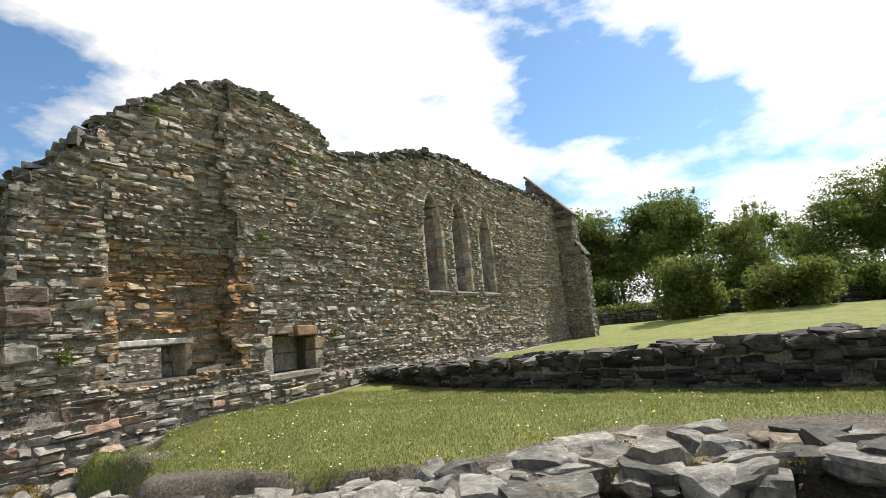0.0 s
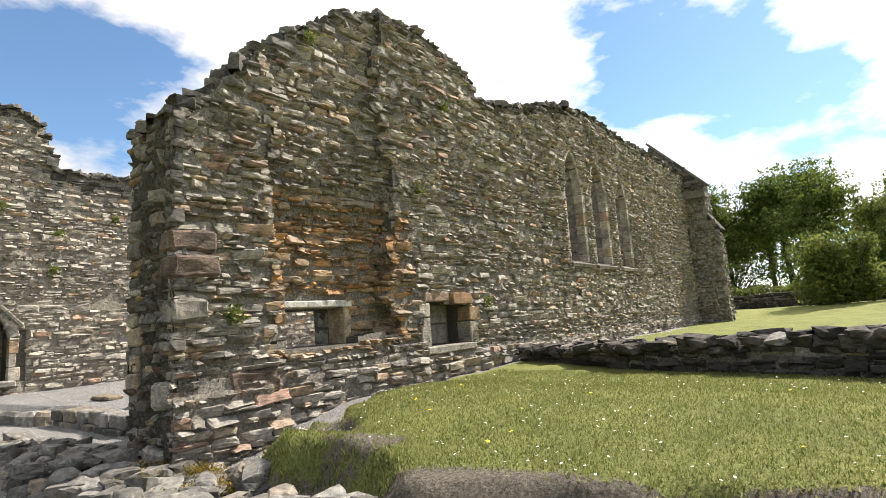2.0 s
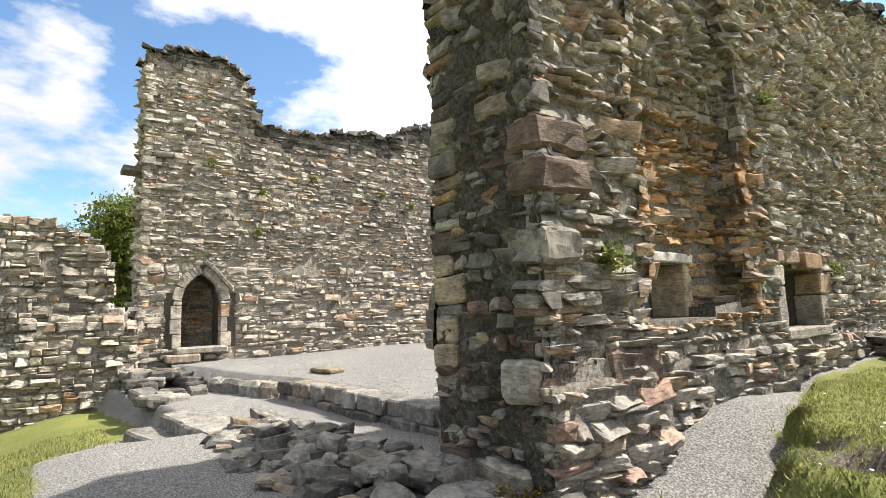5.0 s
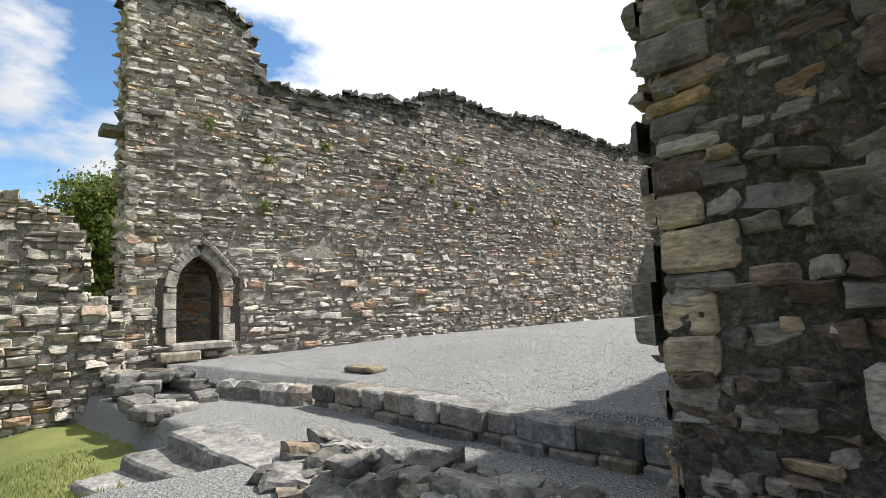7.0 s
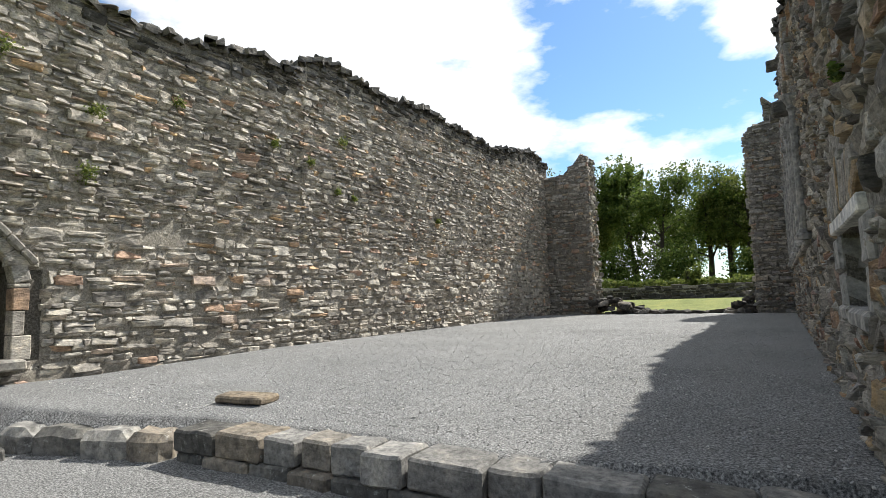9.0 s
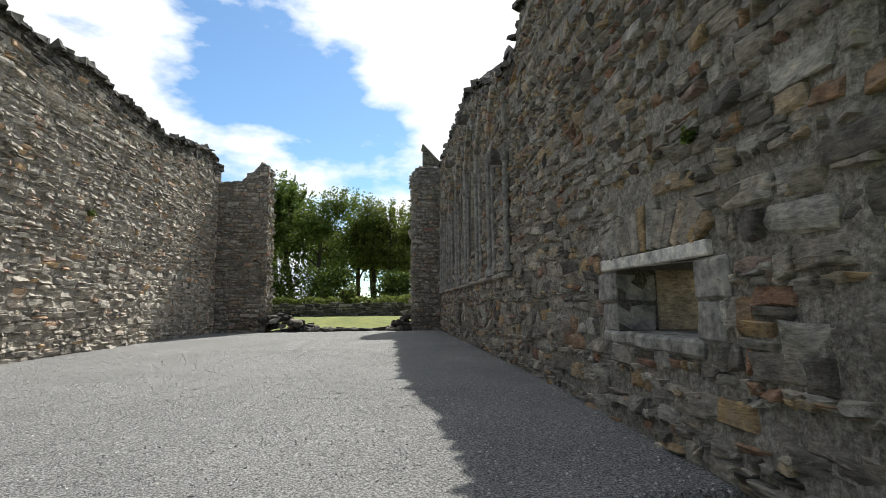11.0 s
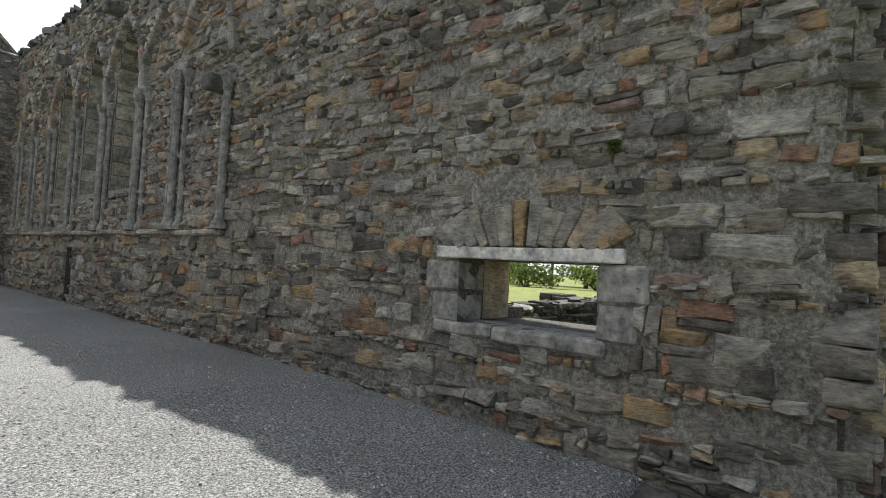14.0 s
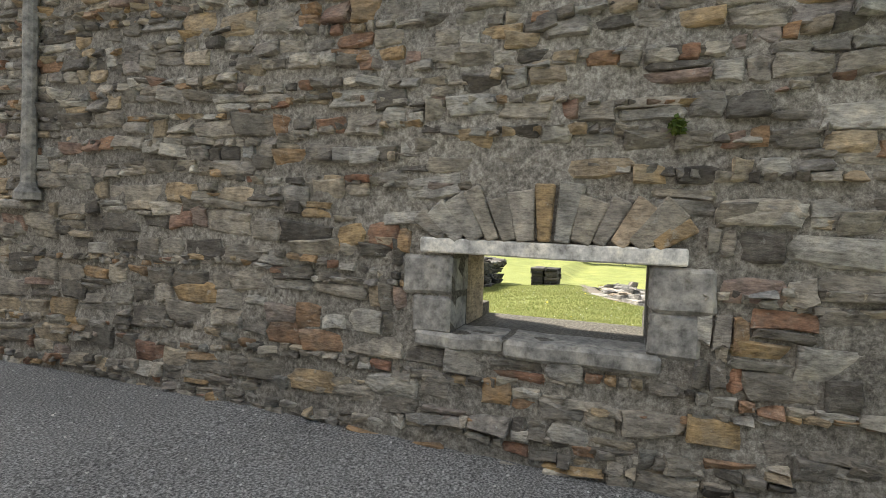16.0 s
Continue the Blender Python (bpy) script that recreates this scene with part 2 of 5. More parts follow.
M_PAVE = stone_material("worn_paving", [(0.0, (0.2, 0.19, 0.175)), (0.5, (0.29, 0.275, 0.25)), (1.0, (0.24, 0.21, 0.17))], dirt_amount=0.35, lichen=0.3, bump=0.6, grain=60.0, strata=False)
# Dark lichen on mortar, darkened further to hold the end face's shade.
M_PIER = speckle_material("lichened_shade_mortar", [(0.3, (0.025, 0.023, 0.02)), (0.5, (0.085, 0.078, 0.064)), (0.7, (0.21, 0.195, 0.16))], 24.0, bump=1.0, distance=0.04, big=0.55, coarse=1.4)
M_GRAVEL = speckle_material("grey_gravel", [(0.37, (0.045, 0.045, 0.045)), (0.5, (0.19, 0.188, 0.182)), (0.63, (0.46, 0.455, 0.44))], 50.0, bump=1.0, distance=0.02, big=0.18)
M_GRASS = speckle_material("lawn", [(0.3, (0.05, 0.075, 0.014)), (0.5, (0.11, 0.145, 0.03)), (0.72, (0.2, 0.215, 0.06))], 45.0, bump=0.9, distance=0.03, big=0.35, coarse=0.9)
M_EARTH = speckle_material("bare_earth", [(0.3, (0.1, 0.085, 0.065)), (0.55, (0.2, 0.175, 0.14)), (0.75, (0.3, 0.27, 0.23))], 35.0, bump=0.9, distance=0.03)
M_BARK = speckle_material("bark", [(0.3, (0.03, 0.026, 0.02)), (0.7, (0.1, 0.085, 0.065))], 14.0, bump=1.0, distance=0.03)
M_LEAF = leaf_material("leaf_green", [(0.0, (0.05, 0.08, 0.018)), (0.5, (0.1, 0.15, 0.03)), (1.0, (0.19, 0.23, 0.055))])
M_LEAF_LIGHT = leaf_material("leaf_spring_green", [(0.0, (0.07, 0.1, 0.022)), (0.6, (0.14, 0.175, 0.04)), (1.0, (0.23, 0.25, 0.065))])
M_BLADE = leaf_material("grass_blade", [(0.0, (0.1, 0.13, 0.032)), (0.6, (0.2, 0.225, 0.068)), (1.0, (0.37, 0.35, 0.16))])



def ground_material():
    """Turf, earth and gravel, mixed by how each covers the ground, with a broken edge."""
    m, t, b = base_material("ground_cover", 0.95)
    L = t.links.new
    ge = t.nodes.new("ShaderNodeNewGeometry")
    pos = ge.outputs["Position"]

    def grain(scale, stops, rough=0.75):
        n = node(t, "ShaderNodeTexNoise", Scale=scale, Detail=6.0, Roughness=rough)
        L(pos, n.inputs["Vector"])
        r = ramp(t, stops)
        L(n.outputs["Fac"], r.inputs["Fac"])
        return n, r

    n1, grass = grain(38.0, [(0.3, (0.075, 0.095, 0.022)), (0.5, (0.185, 0.205, 0.058)), (0.72, (0.33, 0.32, 0.13))])
    n2, patch = grain(1.1, [(0.3, (0.7, 0.75, 0.7)), (0.55, (1.0, 1.0, 1.0)), (0.75, (1.35, 1.2, 1.1))], 0.6)
    n3, earth = grain(30.0, [(0.3, (0.05, 0.04, 0.03)), (0.5, (0.14, 0.12, 0.095)), (0.7, (0.3, 0.265, 0.215))])
    n4, gravel = grain(50.0, [(0.37, (0.05, 0.05, 0.05)), (0.5, (0.21, 0.207, 0.198)), (0.63, (0.5, 0.49, 0.47))])
    mu = t.nodes.new("ShaderNodeMixRGB")
    mu.blend_type, mu.inputs[0].default_value = "MULTIPLY", 1.0
    L(grass.outputs["Color"], mu.inputs[1])
    L(patch.outputs["Color"], mu.inputs[2])
    edge = node(t, "ShaderNodeTexNoise", Scale=4.5, Detail=7.0, Roughness=0.7)
    L(pos, edge.inputs["Vector"])

    def mask(name):
        a = t.nodes.new("ShaderNodeAttribute")
        a.attribute_name = name
        s = t.nodes.new("ShaderNodeMath")
        s.operation = "MULTIPLY_ADD"
        s.inputs[1].default_value = 1.6
        L(edge.outputs["Fac"], s.inputs[0])
        L(a.outputs["Fac"], s.inputs[2])
        r = ramp(t, [(0.62, (0, 0, 0)), (0.72, (1, 1, 1))])
        h = t.nodes.new("ShaderNodeMath")
        h.operation = "MULTIPLY"
        h.inputs[1].default_value = 0.5
        L(s.outputs[0], h.inputs[0])
        L(h.outputs[0], r.inputs["Fac"])
        return r

    m1, m2 = t.nodes.new("ShaderNodeMixRGB"), t.nodes.new("ShaderNodeMixRGB")
    L(mask("gravel").outputs["Color"], m1.inputs[0])
    L(earth.outputs["Color"], m1.inputs[1])
    L(gravel.outputs["Color"], m1.inputs[2])
    L(mask("turf").outputs["Color"], m2.inputs[0])
    L(m1.outputs["Color"], m2.inputs[1])
    L(mu.outputs["Color"], m2.inputs[2])
    L(m2.outputs["Color"], b.inputs["Base Color"])
    bp = node(t, "ShaderNodeBump", Strength=1.0, Distance=0.03)
    L(n4.outputs["Fac"], bp.inputs["Height"])
    L(bp.outputs["Normal"], b.inputs["Normal"])
    return m


M_GROUND = ground_material()

# ---- building helpers ----
def link_mesh(name, me, mat, parent=None, label=""):
    me.materials.append(mat)
    ob = new(name, me)
    if parent:
        ob.parent = parent
    if label:
        ob["label"] = label
    return ob


def part(name, bm, mat, parent=None, label=""):
    me = bpy.data.meshes.new(name)
    bm.normal_update()
    bm.to_mesh(me)
    bm.free()
    return link_mesh(name, me, mat, parent, label)


def mesh_part(name, verts, faces, mat, parent=None, label=""):
    me = bpy.data.meshes.new(name)
    me.from_pydata([tuple(v) for v in verts], [], [tuple(f) for f in faces])
    me.validate()
    me.update()
    return link_mesh(name, me, mat, parent, label)


def thing(name, at, label, category, group="", kind=""):
    ob = new(name)
    ob.location = at
    ob.empty_display_size = 0.1
    return tagged(ob, label, category, group, kind)


def under(ob, parent):
    """Parents ob to the thing and keeps where it stands."""
    ob.parent = parent
    ob.matrix_parent_inverse = Matrix.Translation(parent.location).inverted()
    return ob


RNG = np.random.default_rng(5)


def stone_template(rng, roundness):
    """A unit stone: x along the face, z up, +y out of the face; open at the back. 25 vertices."""
    ring = [(-.5, -.5), (0, -.5), (.5, -.5), (.5, 0), (.5, .5), (0, .5), (-.5, .5), (-.5, 0)]
    v = []
    for a, c in ring:
        v.append((a, -0.5, c))
    jig = rng.normal(0, 0.055, (8, 2))
    for (a, c), (ja, jc) in zip(ring, jig):
        corner = 1 - roundness * 0.16 * (abs(a) == .5 and abs(c) == .5)
        v.append((a * corner + ja * .7, 0.27 + rng.normal(0, 0.07), c * corner + jc))
    for (a, c), (ja, jc) in zip(ring, jig):
        s = 0.9 - 0.16 * roundness
        v.append((a * s + ja, 0.46 + rng.normal(0, 0.07), c * (s - 0.06) + jc * 1.2))
    v.append((rng.normal(0, .1), 0.52 + rng.normal(0, .06), rng.normal(0, .1)))
    sa, sc = rng.normal(0, 0.42), rng.normal(0, 0.4)
    v = [(a, y + (0 if k < 8 else sa * a + sc * c), c) for k, (a, y, c) in enumerate(v)]
    f = []
    for i in range(8):
        j = (i + 1) % 8
        f += [(i, j, 8 + j, 8 + i), (8 + i, 8 + j, 16 + j, 16 + i), (16 + i, 16 + j, 24)]
    return np.array(v), f


TEMPLATES = [stone_template(RNG, r) for r in np.linspace(0, 0.75, 36)]
TEMPLATE_MESHES = {}


def template_mesh(i, mat):
    key = (i, mat.name)
    if key not in TEMPLATE_MESHES:
        me = bpy.data.meshes.new("stone")
        v, f = TEMPLATES[i]
        me.from_pydata([tuple(p) for p in v], [], f)
        me.update()
        me.materials.append(mat)
        TEMPLATE_MESHES[key] = me
    return TEMPLATE_MESHES[key]


def joined_stones(name, stones, mat, parent=None, label=""):
    """stones: rows of (template, 4x4 matrix). One mesh."""
    vs, fs, n = [], [], 0
    for i, m in stones:
        v, f = TEMPLATES[i]
        w = v @ np.array(m)[:3, :3].T + np.array(m)[:3, 3]
        vs.append(w)
        fs += [tuple(k + n for k in q) for q in f]
        n += len(v)
    me = bpy.data.meshes.new(name)
    me.from_pydata(np.concatenate(vs).tolist(), [], fs)
    me.update()
    me.materials.append(mat)
    ob = new(name, me)
    if parent:
        ob.parent = parent
    if label:
        ob["label"] = label
    ob["kind"] = "stuff"
    return ob


def frame_matrix(centre, u, n, su, sn, sz, tilt=0.0):
    """Columns: along the face, out of it, up."""
    u, n = Vector(u), Vector(n)
    z = Vector((0, 0, 1))
    r = Matrix.Rotation(tilt, 3, n)
    u2, z2 = r @ u, r @ z
    m = Matrix.Identity(4)
    for i in range(3):
        m[i][0], m[i][1], m[i][2], m[i][3] = u2[i] * su, n[i] * sn, z2[i] * sz, centre[i]
    return m


def courses(origin, u, n, u0, u1, bottom, top, seed, heights=(0.07, 0.2), lengths=(1.4, 4.0), skip=None, offset=None, joint=0.012, depth=0.16, proud=0.03, wander=0.03, miss=0.015, lean=0.024):
    """Rubble brought to rough courses over a face. Gives rows of (template, matrix, u, z, su, sz)."""
    rng = np.random.default_rng(seed)
    u, n, origin = Vector(u), Vector(n), Vector(origin)
    out, z = [], min(bottom(a) for a in np.linspace(u0, u1, 20)) - 0.1
    zmax = max(top(a) for a in np.linspace(u0, u1, 60)) + 0.1
    while z < zmax:
        lim = heights(z) if callable(heights) else heights
        h = rng.uniform(*lim) if rng.random() < 0.75 else rng.uniform(lim[0], lim[0] * 1.5)
        a = u0 - rng.uniform(0, 0.05)
        ph = rng.uniform(0, 6.28)
        while a < u1:
            length = max(0.09, min(0.62, h * rng.uniform(*lengths)))
            if a + length > u1 + 0.05:
                length = max(0.08, u1 - a + rng.uniform(-0.03, 0.05))
            mid = a + length / 2
            zc = z + h / 2 + wander * math.sin(mid * 1.3 + ph) + wander * 0.6 * math.sin(mid * 3.1 + ph * 2)
            pieces = [(zc, h)]
            if h > 0.14 and rng.random() < 0.3:
                s = rng.uniform(0.35, 0.65)
                pieces = [(zc - h / 2 + h * s / 2, h * s), (zc + h / 2 - h * (1 - s) / 2, h * (1 - s))]
            for zz, hh in pieces:
                if not bottom(mid) - 0.12 < zz < top(mid) - hh * 0.3:
                    continue
                spans = [(a, length)]
                if skip and skip(a, a + length, zz - hh / 2, zz + hh / 2):
                    spans = [(a + length * k / 4, length / 4) for k in range(4)] if length > 0.3 else [(a, length / 2), (a + length / 2, length / 2)]
                    spans = [s for s in spans if not skip(s[0], s[0] + s[1], zz - hh / 2, zz + hh / 2)]
                for sa, sl in spans:
                    sm = sa + sl / 2
                    if rng.random() < miss:
                        continue
                    o = (offset(sm, zz) if offset else 0.0) + rng.normal(0, proud) + (0.06 if proud > 0.02 and rng.random() < 0.03 else 0)
                    c = origin + u * sm + n * (o - depth * 0.42) + Vector((0, 0, zz))
                    out.append((int(rng.integers(len(TEMPLATES))), frame_matrix(c, u, n, sl - joint, depth, hh * rng.uniform(0.93, 1.18) - joint * 0.9, rng.normal(0, lean)), sm, zz, sl, hh))
            a += length
        z += h
    return out


def lay(parent, stones, mat_of, near, default, limit=300, stone_label=""):
    """The stones nearest to the point become parts of their own, the others are joined, one mesh a material."""
    groups = {}
    for s in stones:
        groups.setdefault(mat_of(s) if mat_of else default, []).append(s)
    ranked = sorted(((Vector(near) - s[1].translation).length, i) for i, s in enumerate(stones))
    own = {i for _, i in ranked[:limit]}
    index = {id(s): i for i, s in enumerate(stones)}
    for mat, rows in groups.items():
        rest = [(s[0], s[1]) for s in rows if index[id(s)] not in own]
        if rest:
            joined_stones("rubble_stones", rest, mat, parent)
        for s in rows:
            if index[id(s)] in own:
                ob = new("stone", template_mesh(s[0], mat))
                ob.parent = parent
                ob.matrix_local = s[1]


def profile(points):
    xs, zs = [p[0] for p in points], [p[1] for p in points]
    return lambda a: float(np.interp(a, xs, zs))


def ragged(fn, seed, amount=0.09):
    return lambda a: fn(a) + amount * (noise.noise(Vector((a * 2.3, seed, 0))) + 0.7 * noise.noise(Vector((a * 6.1, seed, 3))))


def core_columns(name, edges, bottom, top, faces, holes, mat, parent, axis="y"):
    """The mortared core of a wall, column by column along its length: faces(a, z) gives its two sides, holes rows of (a0, a1, fn(a) -> (z0, z1))."""
    vs, fs = [], []
    for a0, a1 in zip(edges[:-1], edges[1:]):
        mid = (a0 + a1) / 2
        cuts = [(bottom(mid), top(mid))]
        for h0, h1, fn in holes:
            if h0 <= mid <= h1:
                z0, z1 = fn(mid)
                nxt = []
                for c0, c1 in cuts:
                    if z0 > c0:
                        nxt.append((c0, min(c1, z0)))
                    if z1 < c1:
                        nxt.append((max(c0, z1), c1))
                cuts = nxt
        for c0, c1 in cuts:
            levels = np.linspace(c0, c1, max(2, int((c1 - c0) / 0.45) + 1))
            for q0, q1 in zip(levels[:-1], levels[1:]):
                lo, hi = faces(mid, (q0 + q1) / 2)
                n = len(vs)
                for zz in (q0, q1):
                    for p, s in ((a0, lo), (a1, lo), (a1, hi), (a0, hi)):
                        vs.append((s, p, zz) if axis == "y" else (p, s, zz))
                fs += [(n, n + 1, n + 5, n + 4), (n + 1, n + 2, n + 6, n + 5), (n + 2, n + 3, n + 7, n + 6), (n + 3, n, n + 4, n + 7), (n, n + 3, n + 2, n + 1), (n + 4, n + 5, n + 6, n + 7)]
    return mesh_part(name, vs, fs, mat, parent)


def value_noise(rng, shape, step, cell):
    """Soft noise over a grid of the given step, with lumps of the given size."""
    rows, cols = shape
    gz, ga = int(rows * step / cell) + 3, int(cols * step / cell) + 3
    g = rng.normal(0, 1, (gz, ga))
    pz, pa = np.arange(rows) * step / cell, np.arange(cols) * step / cell
    iz, ia = pz.astype(int), pa.astype(int)
    fz, fa = (pz - iz)[:, None], (pa - ia)[None, :]
    fz, fa = fz * fz * (3 - 2 * fz), fa * fa * (3 - 2 * fa)
    g00, g01, g10, g11 = g[np.ix_(iz, ia)], g[np.ix_(iz, ia + 1)], g[np.ix_(iz + 1, ia)], g[np.ix_(iz + 1, ia + 1)]
    return (g00 * (1 - fa) + g01 * fa) * (1 - fz) + (g10 * (1 - fa) + g11 * fa) * fz


def mortar_skin(parent, origin, u, n, u0, u1, z0, top, step, offset, base, amp, mat, seed, skip=None):
    """The uneven mortar bed of a face, from which the stones stand out."""
    rng = np.random.default_rng(seed)
    ua = np.linspace(u0, u1, max(2, int((u1 - u0) / step) + 1))
    zmax = max(top(a) for a in ua)
    za = np.linspace(z0, zmax, max(2, int((zmax - z0) / step) + 1))
    shape = (len(za), len(ua))
    off = base + amp * (0.6 * value_noise(rng, shape, step, 0.42) + 0.6 * value_noise(rng, shape, step, 0.15) + 0.45 * value_noise(rng, shape, step, 0.06))
    if offset:
        off += np.array([[offset(a, z) for a in ua] for z in za])
    tops = np.array([top(a) for a in ua]) - 0.03
    A, Z = np.meshgrid(ua, za)
    Zc = np.minimum(Z, tops[None, :])
    o, uu, nn = np.array(origin), np.array(u), np.array(n)
    v = o + A[..., None] * uu + off[..., None] * nn + Zc[..., None] * np.array([0, 0, 1])
    w = len(ua)
    faces = []
    for j in range(len(za) - 1):
        for i in range(w - 1):
            if za[j] >= max(tops[i], tops[i + 1]) or (skip and skip(ua[i], ua[i + 1], za[j], za[j + 1])):
                continue
            faces.append((j * w + i, j * w + i + 1, (j + 1) * w + i + 1, (j + 1) * w + i))
    me = bpy.data.meshes.new("mortar_bed")
    me.from_pydata(v.reshape(-1, 3).tolist(), [], faces)
    me.polygons.foreach_set("use_smooth", [True] * len(faces))
    me.update()
    return under(link_mesh("mortar_bed", me, mat), parent)


def block(size, bevel=0.02, jitter=0.0, seed=0, cuts=0):
    """A bevelled block standing on z = 0, with uneven faces."""
    bm = bmesh.new()
    bmesh.ops.create_cube(bm, size=1)
    bmesh.ops.scale(bm, vec=size, verts=bm.verts)
    bmesh.ops.translate(bm, vec=(0, 0, size[2] / 2), verts=bm.verts)
    if cuts:
        bmesh.ops.subdivide_edges(bm, edges=bm.edges, cuts=cuts, use_grid_fill=True)
    if bevel:
        sharp = [e for e in bm.edges if len(e.link_faces) == 2 and e.calc_face_angle(0) > 0.5]
        bmesh.ops.bevel(bm, geom=sharp, offset=bevel, segments=1, affect="EDGES")
    if jitter:
        for v in bm.verts:
            d = noise.noise_vector(v.co * 2.7 + Vector((seed * 7.7, seed, 0))) + 0.5 * noise.noise_vector(v.co * 7.0 + Vector((seed, 3, 0)))
            v.co += d * jitter
    return bm


def moved(bm, m):
    bmesh.ops.transform(bm, matrix=m, verts=bm.verts)
    return bm


# ---- ground ----
def smooth(a, b, v):
    k = min(1.0, max(0.0, (v - a) / (b - a)))
    return k * k * (3 - 2 * k)


def lawn_edge(x):
    """The broken western edge of the upper lawn."""
    return 4.6 - 0.28 * (x - 2.5) + 0.2 * math.sin(x * 1.7) if x < 6 else 3.45 + 0.45 * (x - 6)


def lawn_depth(x, y):
    """How far inside the upper lawn a place lies, in metres."""
    wob = 0.16 * noise.noise(Vector((x * 1.9, y * 1.9, 4))) + 0.09 * noise.noise(Vector((x * 5.3, y * 5.3, 7)))
    return min(y - lawn_edge(x), x - 1.75 - 0.3 * max(0.0, 8.6 - y)) + wob


def hollow(x, y):
    """Worn hollows in the bank below the lawn."""
    if not (1.5 < x < 6 and 3 < y < 7):
        return 0.0
    return sum(d * math.exp(-((x - cx) / rx) ** 2 - ((y - cy) / ry) ** 2) for cx, cy, rx, ry, d in ((2.75, 5.35, 0.34, 0.2, 0.3), (3.35, 5.0, 0.3, 0.18, 0.26), (3.75, 4.75, 0.5, 0.22, 0.12), (3.0, 4.75, 0.6, 0.3, 0.12)))


FOOTING = [(4.2, 3.15), (5.3, 3.65), (6.3, 4.05), (7.8, 4.3), (9.0, 5.0), (9.95, 6.25), (11.6, 7.0), (14, 7.3)]
FX, FY = [q[0] for q in FOOTING], [q[1] for q in FOOTING]


def footing_bank(x, y):
    """Where earth fills the ruined footing, from 0 to 1."""
    if not 4.0 < x < 14.5 or not 1.5 < y < 7.6:
        return 0.0
    d = y - float(np.interp(x, FX, FY))
    return smooth(0.15, -0.25, d) * smooth(-2.1, -1.4, d) * smooth(4.2, 5.0, x)


def ground_z(x, y):
    z = -0.55 + 0.25 * smooth(3, 12, x)
    z -= 0.47 * smooth(-3.9, -4.5, x) * smooth(0.1, -0.12, (y - 2.55) - 0.14 * (x + 5.4))
    z -= 0.35 * smooth(3.5, 1.5, x) * smooth(1.2, -0.6, y)
    if x > 1.0:
        e = lawn_edge(x)
        wall_foot = smooth(4.0, 7.0, y) * smooth(2.6, 1.6, x)
        z += (0.1 - z) * max(smooth(-0.32, 0.1, lawn_depth(x, y)), wall_foot * 0.75, smooth(8.0, 9.5, y))
        z += 0.07 * smooth(0, 1.5, lawn_depth(x, y)) * smooth(12, 8, y) - 0.13 * smooth(7, 9.5, y) * smooth(13, 10.5, y)
        z += 0.12 * smooth(10.5, 14, y) * smooth(4, 12, x) + 0.12 * smooth(26, 40, y) * smooth(6, 40, x)
        z -= hollow(x, y)
        z += max(0.0, -0.23 + 0.2 * smooth(6, 10, x) - z) * footing_bank(x, y)
    if y > 26:
        z += (0.05 - z) * smooth(26, 29, y) if x < 1 else 0
        z += 0.45 * smooth(33, 39, y)
    if -11.5 < x <= 1.0 and 5.3 < y < 28.0:
        z = -0.6
    z += 0.05 * noise.noise(Vector((x * 0.35, y * 0.35, 0))) + 0.025 * noise.noise(Vector((x * 1.6, y * 1.6, 2)))
    return z


def sheet(name, xs, ys, fn, mat, label, category, cover=None):
    vs = [(x, y, fn(x, y)) for y in ys for x in xs]
    w = len(xs)
    fs = [(j * w + i, j * w + i + 1, (j + 1) * w + i + 1, (j + 1) * w + i) for j in range(len(ys) - 1) for i in range(w - 1)]
    me = bpy.data.meshes.new(name)
    me.from_pydata(vs, [], fs)
    me.materials.append(mat)
    me.polygons.foreach_set("use_smooth", [True] * len(fs))
    if cover:
        rows = [cover(v[0], v[1]) for v in vs]
        for k, key in enumerate(("turf", "gravel")):
            a = me.attributes.new(key, "FLOAT", "POINT")
            a.data.foreach_set("value", [r[k] for r in rows])
    me.update()
    return tagged(new(name, me), label, category, kind="structure")


def spaced(lo, hi, step, fine0, fine1, fine):
    inner = np.concatenate([np.arange(lo, fine0, step), np.arange(fine0, fine1, fine), np.arange(fine1, hi + 0.001, step)])
    out = np.cumsum(np.geomspace(step * 1.5, 120, 22))
    return np.concatenate([(lo - out[::-1]), inner, hi + out]).tolist()


def ground_cover(x, y):
    """Cover of turf and of gravel."""
    lawn = smooth(-0.34, -0.02, lawn_depth(x, y)) if x > 1 else 0.0
    if y > 27.5 or x < -13.5 or x > 15 or y < -2.5:
        lawn = 1.0
    lawn = max(lawn, smooth(2.4, 0.9, y) * smooth(2.5, 5, x), smooth(12, 14.5, x))
    if y < 1.6 and x < 4:
        lawn = max(lawn, smooth(1.0, 0.2, y))
    if x < -3.9 and y - 2.55 - 0.14 * (x + 5.4) < -0.1:
        lawn = 1.0
    if 4 <= x < 15 and y < lawn_edge(x):
        lawn = max(lawn, 0.42)
    lawn -= 0.75 * smooth(1.0, 0.3, math.hypot((x - 4.6) / 0.9, (y - 4.35) / 0.35)) if x > 1 else 0.0
    lawn -= 4.0 * hollow(x, y) + 0.9 * footing_bank(x, y)
    gravel = 1.0 if x < 1.2 else smooth(3.4, 2.0, x) * smooth(2.5, 4.2, y)
    return lawn, gravel


